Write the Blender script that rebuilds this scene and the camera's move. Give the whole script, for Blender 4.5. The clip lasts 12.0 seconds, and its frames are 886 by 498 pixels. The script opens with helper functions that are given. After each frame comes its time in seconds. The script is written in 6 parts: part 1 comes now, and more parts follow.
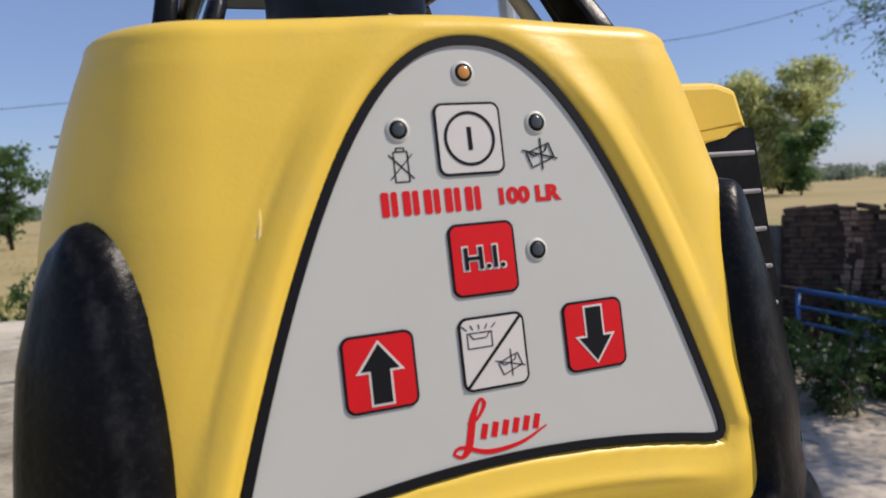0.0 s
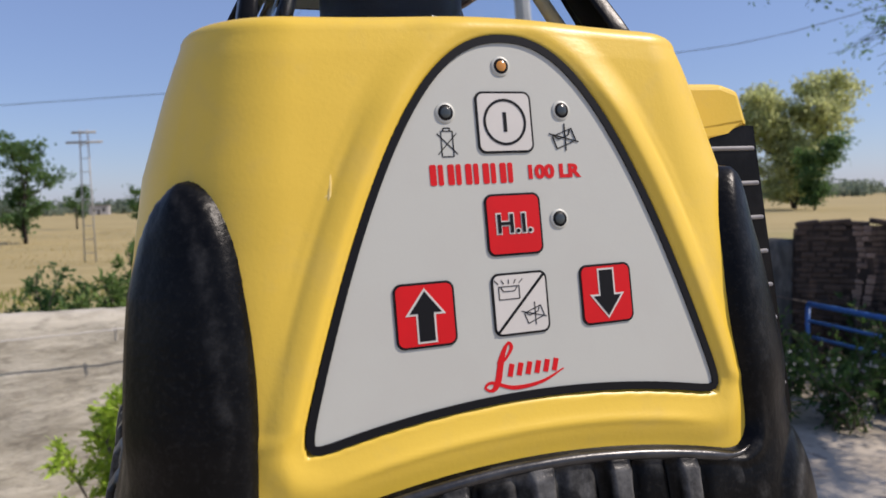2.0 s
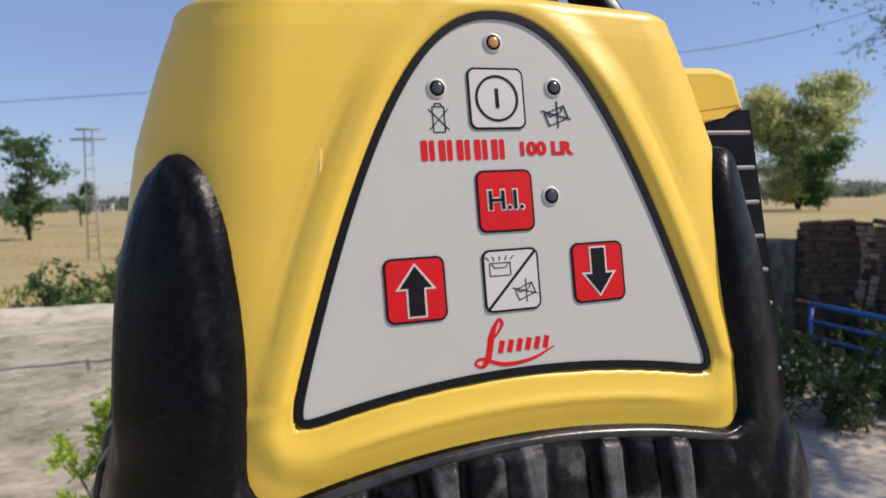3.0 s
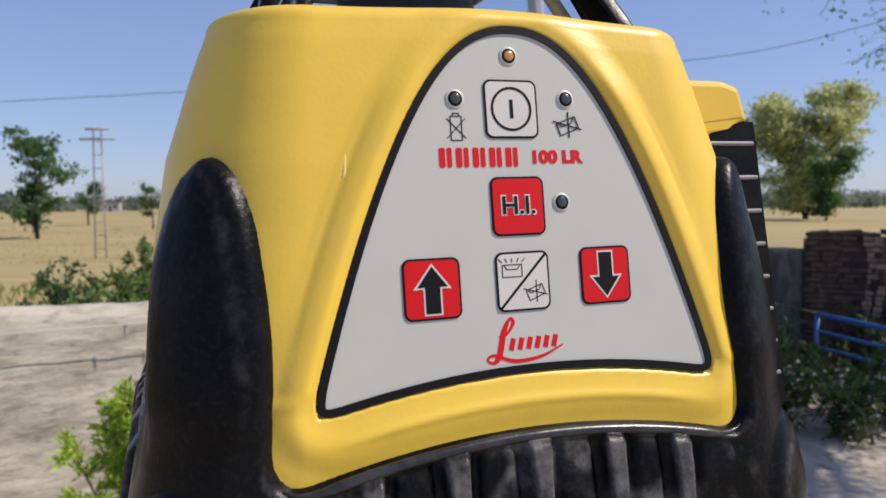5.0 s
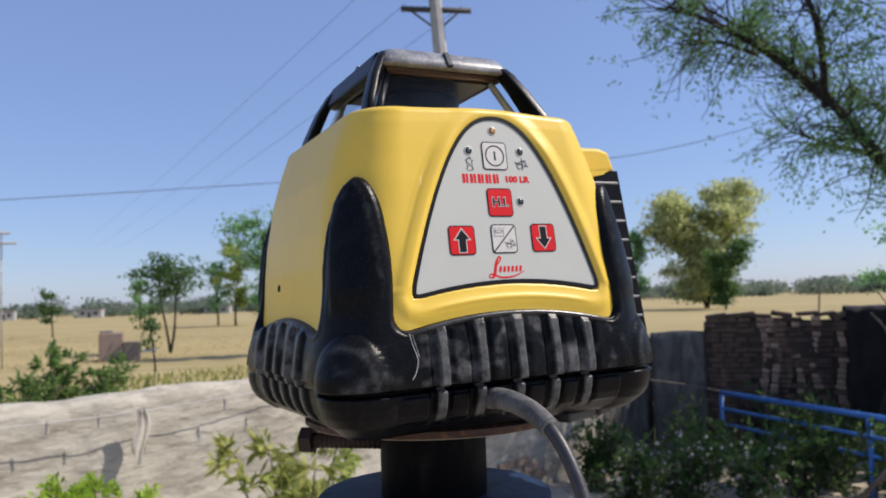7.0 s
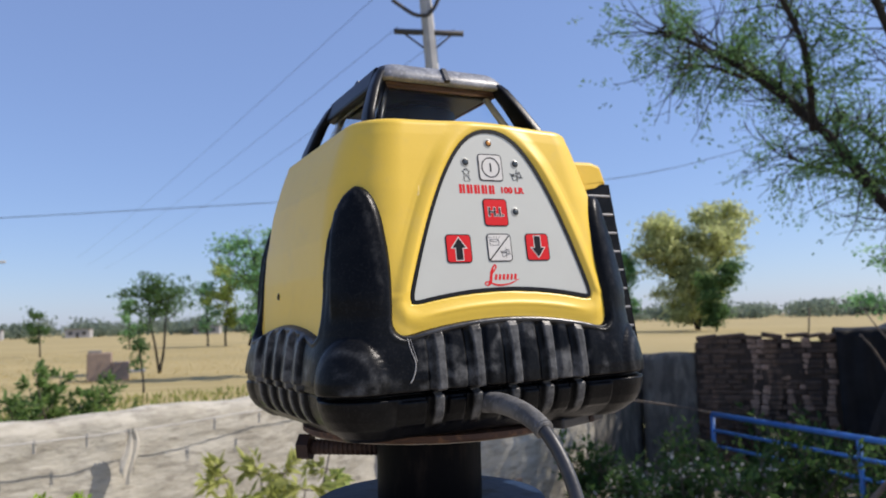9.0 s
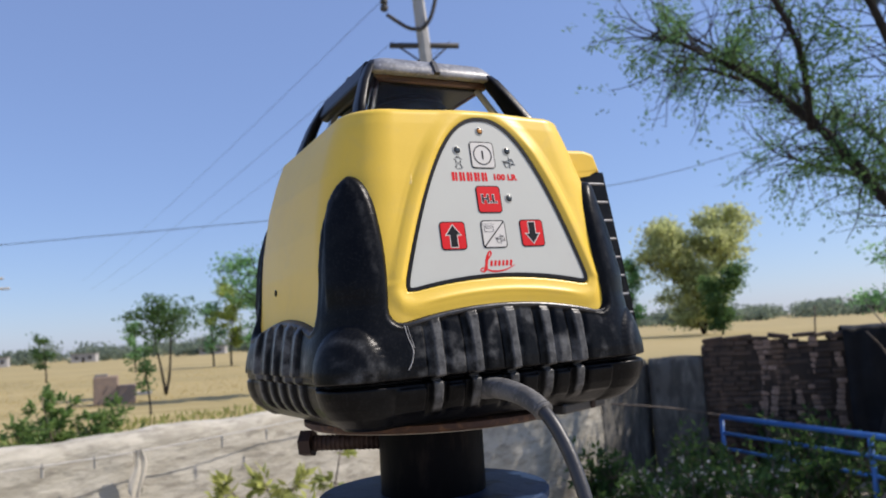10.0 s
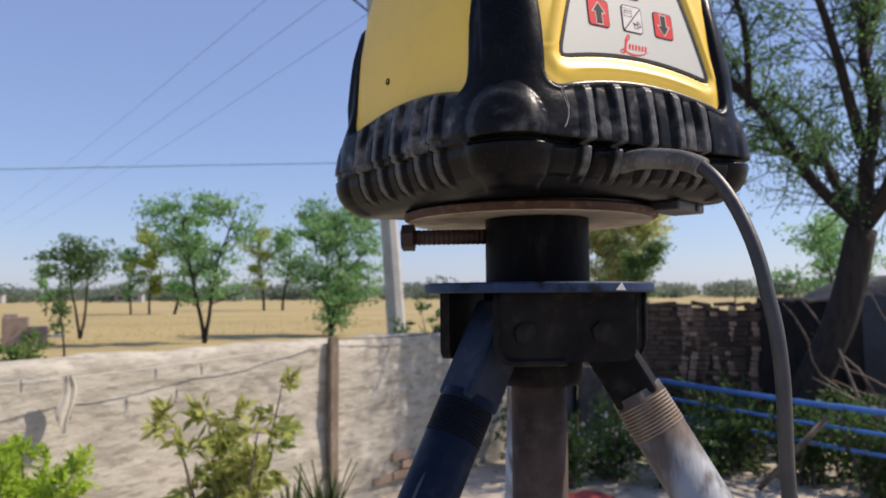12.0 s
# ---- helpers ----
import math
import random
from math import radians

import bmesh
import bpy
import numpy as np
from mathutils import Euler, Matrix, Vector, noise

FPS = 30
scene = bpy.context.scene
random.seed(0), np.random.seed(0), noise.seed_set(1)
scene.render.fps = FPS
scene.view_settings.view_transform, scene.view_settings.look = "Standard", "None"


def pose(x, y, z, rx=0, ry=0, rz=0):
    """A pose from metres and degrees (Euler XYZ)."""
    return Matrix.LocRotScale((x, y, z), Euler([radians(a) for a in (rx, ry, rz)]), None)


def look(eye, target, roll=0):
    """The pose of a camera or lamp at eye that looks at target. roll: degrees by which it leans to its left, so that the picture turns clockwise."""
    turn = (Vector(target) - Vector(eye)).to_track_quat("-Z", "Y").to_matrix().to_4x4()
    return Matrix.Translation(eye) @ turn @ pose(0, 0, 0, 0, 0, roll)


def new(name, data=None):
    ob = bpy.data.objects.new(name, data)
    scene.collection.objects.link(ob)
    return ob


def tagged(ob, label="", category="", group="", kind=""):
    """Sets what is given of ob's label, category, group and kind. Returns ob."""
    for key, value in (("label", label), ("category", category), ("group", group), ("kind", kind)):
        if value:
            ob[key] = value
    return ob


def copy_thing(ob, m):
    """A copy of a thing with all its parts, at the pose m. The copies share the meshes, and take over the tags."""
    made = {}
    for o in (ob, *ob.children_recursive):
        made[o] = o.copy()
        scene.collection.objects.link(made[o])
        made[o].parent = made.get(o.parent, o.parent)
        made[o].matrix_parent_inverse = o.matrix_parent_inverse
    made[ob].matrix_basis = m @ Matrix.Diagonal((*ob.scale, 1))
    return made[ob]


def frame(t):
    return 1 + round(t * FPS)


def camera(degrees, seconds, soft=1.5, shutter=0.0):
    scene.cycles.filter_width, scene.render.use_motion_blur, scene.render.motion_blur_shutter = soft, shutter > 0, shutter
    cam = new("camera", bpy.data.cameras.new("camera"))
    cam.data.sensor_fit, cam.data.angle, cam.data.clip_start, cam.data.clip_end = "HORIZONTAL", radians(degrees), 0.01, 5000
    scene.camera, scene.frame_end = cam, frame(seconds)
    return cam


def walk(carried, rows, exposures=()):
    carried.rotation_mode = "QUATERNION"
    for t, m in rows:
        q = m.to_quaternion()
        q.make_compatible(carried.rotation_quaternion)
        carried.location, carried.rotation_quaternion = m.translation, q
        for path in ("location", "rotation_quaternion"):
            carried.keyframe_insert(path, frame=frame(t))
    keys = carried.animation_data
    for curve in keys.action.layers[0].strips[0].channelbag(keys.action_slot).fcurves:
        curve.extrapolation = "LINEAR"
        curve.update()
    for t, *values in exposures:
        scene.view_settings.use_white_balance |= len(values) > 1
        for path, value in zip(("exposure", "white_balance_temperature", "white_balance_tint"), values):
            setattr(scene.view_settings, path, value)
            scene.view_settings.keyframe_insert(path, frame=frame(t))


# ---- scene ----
cam = camera(61.0, 12.0)
cam.data.dof.use_dof, cam.data.dof.focus_distance, cam.data.dof.aperture_fstop = True, 0.26, 27.0
PATH = [
    (0, (0.006, 0.006, 1.75), (-0.078, 1.999, 1.607), -2.9),
    (0.5, (0.01, 0.009, 1.744), (-0.108, 1.999, 1.583), -3.0),
    (1, (0.009, -0.002, 1.745), (-0.112, 1.989, 1.602), -2.5),
    (1.5, (0.011, -0.019, 1.747), (-0.1, 1.973, 1.616), -2.0),
    (2, (0.0, -0.025, 1.742), (-0.11, 1.967, 1.614), -1.4),
    (2.5, (0.003, -0.029, 1.741), (-0.113, 1.964, 1.614), -1.1),
    (3, (0.003, -0.025, 1.736), (-0.115, 1.967, 1.605), -1.1),
    (5, (0.001, -0.036, 1.736), (-0.132, 1.956, 1.617), -0.3),
    (5.5, (0.003, -0.107, 1.721), (-0.098, 1.886, 1.596), -0.6),
    (6, (-0.005, -0.183, 1.733), (-0.032, 1.815, 1.637), -0.9),
    (6.5, (-0.027, -0.223, 1.694), (0.008, 1.776, 1.743), -1.2),
    (7, (-0.045, -0.245, 1.681), (0.05, 1.748, 1.819), -1.8),
    (9, (-0.049, -0.256, 1.673), (0.07, 1.731, 1.866), -1.6),
    (9.5, (-0.046, -0.253, 1.658), (0.07, 1.732, 1.877), -3.4),
    (10, (-0.045, -0.255, 1.659), (0.068, 1.729, 1.885), -3.5),
    (10.5, (-0.05, -0.255, 1.656), (0.059, 1.729, 1.883), -3.5),
    (11, (-0.067, -0.24, 1.642), (0.067, 1.745, 1.845), -2.6),
    (11.5, (-0.114, -0.231, 1.584), (0.17, 1.747, 1.678), -0.5),
    (12, (-0.164, -0.234, 1.556), (0.135, 1.74, 1.678), -0.4),
]
walk(cam, [(t, look(eye, target, roll)) for t, eye, target, roll in PATH], [(0, -0.06, 6900, 16), (3, 0.02, 6900, 17), (5, 0.04, 6900, 17), (6, 0.06, 6850, 16), (7, 0.15, 6750, 14), (9, 0.20, 6700, 13), (10.5, 0.20, 6700, 14), (11.2, 0.20, 6850, 15), (12, 0.24, 7150, 17)])

# ---- light ----
SUN_DIR = Vector((0.68, 0.0, 0.72)).normalized()
world = bpy.data.worlds.new("sky")
scene.world = world
world.use_nodes = True
wn = world.node_tree.nodes
sky = wn.new("ShaderNodeTexSky")
sky.sky_type, sky.sun_disc = "NISHITA", False
sky.sun_elevation = math.asin(SUN_DIR.z)
sky.sun_rotation = math.atan2(SUN_DIR.x, SUN_DIR.y)
sky.altitude, sky.air_density, sky.dust_density, sky.ozone_density = 0, 1.0, 0.4, 6.0
wn["Background"].inputs["Strength"].default_value = 0.135
haze = wn.new("ShaderNodeMix")
haze.data_type = "RGBA"
haze.inputs["Factor"].default_value = 0.45
haze.inputs[7].default_value = (1.75, 2.50, 5.0, 1)
world.node_tree.links.new(sky.outputs["Color"], haze.inputs[6])
world.node_tree.links.new(haze.outputs[2], wn["Background"].inputs["Color"])
sun = new("sun", bpy.data.lights.new("sun", "SUN"))
sun.data.energy, sun.data.angle, sun.data.color = 4.4, radians(0.5), (1.0, 0.95, 0.87)
sun.matrix_world = look(SUN_DIR * 30, (0, 0, 0))


# ---- materials ----
def material(name, color, rough=0.6, metal=0.0, color2=None, scale=8.0, amount=0.5, bump=0.0, bump_scale=60.0,
             color3=None, scale3=40.0, amount3=0.4, coords="Object", island=0.0, random=0.0, spec=0.5, stretch=None, sheen=0.0):
    """Two scales of noise between up to three colours, fine relief, optional variation per island or object."""
    m = bpy.data.materials.new(name)
    m.use_nodes = True
    nt = m.node_tree
    n, link = nt.nodes, nt.links.new
    bsdf = n["Principled BSDF"]
    bsdf.inputs["Roughness"].default_value = rough
    bsdf.inputs["Metallic"].default_value = metal
    bsdf.inputs["Specular IOR Level"].default_value = spec
    tc = n.new("ShaderNodeTexCoord")
    vec = n.new("ShaderNodeNewGeometry").outputs["Position"] if coords == "World" else tc.outputs[coords]
    if stretch:
        mp = n.new("ShaderNodeMapping")
        mp.inputs["Scale"].default_value = stretch
        link(vec, mp.inputs["Vector"])
        vec = mp.outputs["Vector"]

    def noise_node(s, detail=6.0):
        t = n.new("ShaderNodeTexNoise")
        t.inputs["Scale"].default_value, t.inputs["Detail"].default_value = s, detail
        t.inputs["Roughness"].default_value = 0.62
        link(vec, t.inputs["Vector"])
        return t.outputs["Fac"]

    def mixed(a, b, fac, amt, lo=0.42, hi=0.62):
        mr = n.new("ShaderNodeMapRange")
        mr.interpolation_type = "SMOOTHSTEP"
        mr.inputs["From Min"].default_value, mr.inputs["From Max"].default_value = lo, hi
        mr.inputs["To Max"].default_value = amt
        link(fac, mr.inputs["Value"])
        x = n.new("ShaderNodeMix")
        x.data_type = "RGBA"
        link(mr.outputs["Result"], x.inputs["Factor"])
        for k, c in ((6, a), (7, b)):
            if isinstance(c, tuple):
                x.inputs[k].default_value = (*c, 1)
            else:
                link(c, x.inputs[k])
        return x.outputs[2]

    out = color
    if color2:
        out = mixed(out, color2, noise_node(scale), amount)
    if color3:
        out = mixed(out, color3, noise_node(scale3, 8.0), amount3, 0.5, 0.68)
    if island or random:
        if isinstance(out, tuple):
            rgb = n.new("ShaderNodeRGB")
            rgb.outputs[0].default_value = (*out, 1)
            out = rgb.outputs[0]
        src = n.new("ShaderNodeNewGeometry").outputs["Random Per Island"] if island else n.new("ShaderNodeObjectInfo").outputs["Random"]
        k = island or random
        mr = n.new("ShaderNodeMapRange")
        mr.inputs["To Min"].default_value, mr.inputs["To Max"].default_value = 1 - k, 1 + k
        link(src, mr.inputs["Value"])
        hs = n.new("ShaderNodeHueSaturation")
        link(mr.outputs["Result"], hs.inputs["Value"])
        link(out, hs.inputs["Color"])
        out = hs.outputs["Color"]
    if isinstance(out, tuple):
        bsdf.inputs["Base Color"].default_value = (*out, 1)
    else:
        link(out, bsdf.inputs["Base Color"])
    if bump:
        b = n.new("ShaderNodeBump")
        b.inputs["Strength"].default_value = 1.0
        b.inputs["Distance"].default_value = bump
        link(noise_node(bump_scale, 5.0), b.inputs["Height"])
        link(b.outputs["Normal"], bsdf.inputs["Normal"])
    return m


def leaf_material(name, color, color2, k=0.35):
    m = material(name, color, 0.5, color2=color2, scale=1.2, amount=0.8, island=k, spec=0.3)
    n, link = m.node_tree.nodes, m.node_tree.links.new
    bsdf, out = n["Principled BSDF"], n["Material Output"]
    tr = n.new("ShaderNodeBsdfTranslucent")
    src = bsdf.inputs["Base Color"].links[0].from_socket
    link(src, tr.inputs["Color"])
    mx = n.new("ShaderNodeMixShader")
    mx.inputs[0].default_value = 0.58
    link(bsdf.outputs[0], mx.inputs[1])
    link(tr.outputs[0], mx.inputs[2])
    link(mx.outputs[0], out.inputs["Surface"])
    return m


M_YELLOW = material("yellow_plastic", (0.80, 0.535, 0.060), 0.38, color2=(0.755, 0.500, 0.052), scale=14, amount=0.6,
                    color3=(0.60, 0.42, 0.12), scale3=70, amount3=0.18, bump=0.00006, bump_scale=700, spec=0.48)
M_RUBBER = material("black_rubber", (0.004, 0.004, 0.0045), 0.40, color2=(0.011, 0.0107, 0.0105), scale=22, amount=0.9,
                    color3=(0.045, 0.043, 0.040), scale3=210, amount3=0.15, bump=0.0002, bump_scale=420, spec=0.24)


def bumper_material():
    """Black rubber that is scuffed grey where the shape stands proud."""
    m = material("scuffed_black_rubber", (0.0016, 0.0017, 0.0021), 0.31, color2=(0.0062, 0.0064, 0.0066), scale=34, amount=0.9,
                 color3=(0.07, 0.068, 0.064), scale3=620, amount3=0.10, bump=0.00018, bump_scale=420, spec=0.13)
    n, link = m.node_tree.nodes, m.node_tree.links.new
    bsdf = n["Principled BSDF"]
    plain = bsdf.inputs["Base Color"].links[0].from_socket
    wear = n.new("ShaderNodeAttribute")
    wear.attribute_name = "wear"
    grain = n.new("ShaderNodeTexNoise")
    grain.inputs["Scale"].default_value, grain.inputs["Detail"].default_value = 170.0, 8.0
    grain.inputs["Roughness"].default_value = 0.7
    link(n.new("ShaderNodeTexCoord").outputs["Object"], grain.inputs["Vector"])
    amount = n.new("ShaderNodeMath")
    amount.operation = "MULTIPLY"
    link(wear.outputs["Fac"], amount.inputs[0])
    link(grain.outputs["Fac"], amount.inputs[1])
    ramp = n.new("ShaderNodeMapRange")
    ramp.interpolation_type = "SMOOTHSTEP"
    ramp.inputs["From Min"].default_value, ramp.inputs["From Max"].default_value = 0.14, 0.66
    link(amount.outputs[0], ramp.inputs["Value"])
    mix = n.new("ShaderNodeMix")
    mix.data_type = "RGBA"
    link(ramp.outputs["Result"], mix.inputs["Factor"])
    link(plain, mix.inputs[6])
    mix.inputs[7].default_value = (0.145, 0.144, 0.139, 1)
    link(mix.outputs[2], bsdf.inputs["Base Color"])
    return m


M_BUMPER = bumper_material()
M_PLASTIC_GREY = material("worn_grey_plastic", (0.20, 0.20, 0.21), 0.45, color2=(0.28, 0.28, 0.29), scale=90, amount=0.5)
M_TAN = material("brown_trim", (0.13, 0.062, 0.030), 0.55, color2=(0.075, 0.036, 0.020), scale=50, amount=0.7)
M_SLEEVE = material("dusty_rubber_sleeve", (0.075, 0.074, 0.072), 0.7, color2=(0.15, 0.148, 0.142), scale=80, amount=0.8, color3=(0.22, 0.21, 0.2), scale3=260, amount3=0.4, bump=0.0003, bump_scale=300)
M_FLANGE = material("chipped_blue_paint", (0.013, 0.030, 0.074), 0.55, color2=(0.022, 0.046, 0.100), spec=0.18, scale=30, amount=0.8,
                    color3=(0.004, 0.004, 0.006), scale3=48, amount3=1.0, bump=0.0006, bump_scale=160)
M_BLACK = material("black_plastic", (0.012, 0.012, 0.014), 0.38, color2=(0.03, 0.03, 0.032), scale=40, amount=0.5, bump=0.00015, bump_scale=700)
M_PANEL = material("grey_panel_foil", (0.515, 0.520, 0.458), 0.45, color2=(0.495, 0.490, 0.432), scale=30, amount=0.5, bump=0.00002, bump_scale=1200)
M_INK = material("black_ink", (0.005, 0.005, 0.006), 0.5, spec=0.2)
M_RED = material("red_ink", (0.66, 0.007, 0.010), 0.5, color2=(0.58, 0.007, 0.009), scale=60, amount=0.5, spec=0.25)
M_WHITE = material("white_key", (0.63, 0.60, 0.54), 0.45, color2=(0.57, 0.545, 0.49), scale=60, amount=0.4)
M_LED = material("unlit_lens", (0.05, 0.06, 0.06), 0.15)
M_AMBER = material("amber_lens", (0.55, 0.24, 0.05), 0.2)
M_CAP = material("dusty_black_cap", (0.15, 0.153, 0.162), 0.36, color2=(0.29, 0.295, 0.305), scale=90, amount=0.7, color3=(0.45, 0.455, 0.47), scale3=420, amount3=0.55, bump=0.0002, bump_scale=500)
M_LEG = material("black_leg_plastic", (0.003, 0.003, 0.0035), 0.32, color2=(0.012, 0.012, 0.013), scale=60, amount=0.6, bump=0.0001, bump_scale=500, spec=0.16)
M_BEIGE = material("beige_plastic", (0.55, 0.43, 0.22), 0.5, color2=(0.48, 0.38, 0.2), scale=30)
M_CABLE = material("grey_rubber_cable", (0.028, 0.028, 0.030), 0.45, color2=(0.048, 0.047, 0.046), scale=60, amount=0.7, bump=0.0002, bump_scale=300)
M_STEEL = material("navy_painted_steel", (0.0050, 0.0050, 0.0058), 0.6, color2=(0.016, 0.0145, 0.0145), scale=18, amount=0.7,
                   color3=(0.055, 0.042, 0.034), spec=0.09, scale3=70, amount3=0.3, bump=0.0004, bump_scale=120)
M_BLUEPAINT = material("blue_painted_steel", (0.010, 0.019, 0.037), 0.5, color2=(0.004, 0.0075, 0.015), scale=16, amount=0.8, spec=0.22,
                       color3=(0.10, 0.095, 0.09), scale3=90, amount3=0.2, bump=0.0003, bump_scale=160)
M_PIPE = material("galvanised_pipe", (0.42, 0.44, 0.45), 0.42, 0.2, color2=(0.15, 0.112, 0.085), scale=26, amount=0.95, stretch=(1.0, 1.0, 0.3),
                  color3=(0.055, 0.036, 0.024), scale3=42, amount3=0.85, bump=0.0005, bump_scale=140)
M_BROWNPIPE = material("rust_stained_pipe", (0.088, 0.062, 0.052), 0.6, 0.1, color2=(0.042, 0.030, 0.026), scale=16, amount=0.9, color3=(0.12, 0.095, 0.08), scale3=60, amount3=0.4, bump=0.0005, bump_scale=140, spec=0.12)
M_DARKRUST = material("dark_rusty_bolt", (0.035, 0.018, 0.013), 0.7, 0.2, color2=(0.06, 0.03, 0.018), scale=60, amount=0.7, bump=0.0004, bump_scale=260)
M_BARESTEEL = material("bare_chipped_steel", (0.5, 0.5, 0.52), 0.5, 0.2, color2=(0.35, 0.34, 0.33), scale=400, amount=0.6)
M_NECK = material("worn_dark_neck_paint", (0.0022, 0.0024, 0.003), 0.5, color2=(0.006, 0.006, 0.007), scale=18, amount=0.8, color3=(0.05, 0.035, 0.025), scale3=60, amount3=0.25, bump=0.0004, bump_scale=120, stretch=(1.0, 1.0, 0.35), spec=0.06)
M_RUST = material("rusty_steel", (0.075, 0.038, 0.024), 0.75, 0.2, color2=(0.05, 0.025, 0.018), scale=40, amount=0.8,
                  color3=(0.22, 0.11, 0.05), scale3=130, amount3=0.6, bump=0.0006, bump_scale=260)
# pale beige that paints ground bounce onto the plate's underside
M_UNDERSIDE = material("bounce_lit_underside", (0.33, 0.29, 0.23), 0.8, color2=(0.24, 0.20, 0.155), scale=30, amount=0.8, color3=(0.16, 0.09, 0.06), scale3=60, amount3=0.4, bump=0.0004, bump_scale=140)
M_THREAD = material("rusty_thread", (0.17, 0.125, 0.085), 0.65, 0.2, color2=(0.26, 0.22, 0.18), scale=60, amount=0.7)
M_PLASTER = material("lime_plaster", (0.465, 0.43, 0.35), 0.9, color2=(0.34, 0.31, 0.245), scale=3.4, amount=0.95,
                     color3=(0.185, 0.165, 0.13), scale3=9, amount3=0.65, bump=0.013, bump_scale=11, stretch=(0.8, 0.8, 2.6))
M_POST = material("weathered_brown_post", (0.20, 0.150, 0.105), 0.9, color2=(0.11, 0.08, 0.055), scale=7, amount=0.8, color3=(0.28, 0.24, 0.19), scale3=26, amount3=0.5, bump=0.005, bump_scale=40, stretch=(1.0, 1.0, 0.4))
M_CONCRETE = material("concrete_post", (0.26, 0.24, 0.21), 0.9, color2=(0.18, 0.165, 0.145), scale=6, amount=0.8,
                      color3=(0.35, 0.33, 0.29), scale3=30, amount3=0.5, bump=0.005, bump_scale=40)
M_POLE = material("spun_concrete", (0.42, 0.41, 0.39), 0.9, color2=(0.33, 0.32, 0.30), scale=3, amount=0.7, bump=0.004, bump_scale=20)
# tree shade is put into the brown; the stretched third colour paints sun streaks
M_DARKBRICK = material("shaded_brown_brick", (0.100, 0.066, 0.046), 0.95, color2=(0.044, 0.031, 0.024), scale=2.2, amount=0.8,
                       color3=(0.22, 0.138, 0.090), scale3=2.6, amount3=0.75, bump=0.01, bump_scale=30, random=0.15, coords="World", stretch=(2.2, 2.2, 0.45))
# cement grey with tree shade in it, also for the plastered wall's end
M_MORTAR = material("shaded_grey_cement", (0.130, 0.122, 0.105), 0.95, color2=(0.062, 0.058, 0.050), scale=5, amount=0.8, color3=(0.24, 0.225, 0.195), scale3=7, amount3=0.6, bump=0.012, bump_scale=25, stretch=(1.6, 1.6, 0.5))
# darkened for tree shade too, with the same painted sun streaks
M_EARTH = material("shaded_earth_mortar", (0.050, 0.034, 0.024), 0.95, color2=(0.026, 0.019, 0.015), scale=2.2, amount=0.8, color3=(0.12, 0.076, 0.05), scale3=2.6, amount3=0.75, bump=0.012, bump_scale=25, coords="World", stretch=(2.2, 2.2, 0.45))
M_BARK = material("brown_bark", (0.030, 0.023, 0.018), 0.95, color2=(0.013, 0.010, 0.008), scale=6, amount=0.9, stretch=(4, 4, 0.8), bump=0.012, bump_scale=22)
M_TWIG = material("dead_wood", (0.16, 0.125, 0.095), 0.9, color2=(0.09, 0.07, 0.055), scale=10, amount=0.8)
M_BLUERAIL = material("bright_blue_paint", (0.050, 0.200, 0.54), 0.45, color2=(0.04, 0.155, 0.42), scale=7, amount=0.7,
                      color3=(0.2, 0.15, 0.12), scale3=40, amount3=0.3)
M_BLUEPAIL = material("blue_bucket_plastic", (0.02, 0.13, 0.55), 0.4, color2=(0.03, 0.12, 0.45), scale=10)
M_REDCLOTH = material("red_cloth", (0.36, 0.06, 0.05), 0.9, color2=(0.3, 0.05, 0.04), scale=20)
M_CLOTH = material("cream_rag", (0.5, 0.46, 0.38), 0.95, color2=(0.38, 0.34, 0.27), scale=25)
M_WIRE = material("dark_wire", (0.03, 0.028, 0.026), 0.7)
M_STRING = material("pale_string", (0.5, 0.48, 0.44), 0.9)
M_IRON = material("dull_iron", (0.07, 0.065, 0.06), 0.7, 0.3)
M_TARP = material("dark_grey_tarpaulin", (0.055, 0.058, 0.06), 0.7, color2=(0.035, 0.037, 0.04), scale=2.5, amount=0.8, bump=0.03, bump_scale=6)
M_SHEET = material("black_plastic_sheet", (0.006, 0.006, 0.007), 0.6, color2=(0.014, 0.014, 0.015), scale=4, amount=0.7, spec=0.2, bump=0.01, bump_scale=9)
M_HUT = material("hut_brick", (0.30, 0.22, 0.17), 0.9, color2=(0.22, 0.17, 0.14), scale=5)
M_FARHOUSE = material("far_plaster", (0.40, 0.39, 0.38), 0.9, color2=(0.33, 0.32, 0.31), scale=0.4)
L_ACACIA = leaf_material("fine_green_leaves", (0.105, 0.215, 0.075), (0.17, 0.28, 0.095))
L_FIELD = leaf_material("field_tree_leaves", (0.16, 0.34, 0.13), (0.31, 0.49, 0.22), 0.5)
L_HEDGE = leaf_material("olive_green_leaves", (0.165, 0.26, 0.075), (0.26, 0.36, 0.11))
L_DARK = leaf_material("dark_leaves", (0.085, 0.165, 0.055), (0.13, 0.22, 0.07))
L_GARDEN = leaf_material("dark_garden_leaves", (0.062, 0.125, 0.036), (0.115, 0.185, 0.054))
L_YELLOW = leaf_material("yellow_green_leaves", (0.30, 0.38, 0.09), (0.38, 0.44, 0.13))
L_SHRUB = leaf_material("olive_shrub_leaves", (0.40, 0.41, 0.12), (0.19, 0.31, 0.08))
L_TWOHEAD = leaf_material("pale_green_leaves", (0.50, 0.54, 0.24), (0.56, 0.58, 0.30))
L_BRIGHT = leaf_material("bright_fern_leaves", (0.35, 0.50, 0.06), (0.44, 0.56, 0.09))
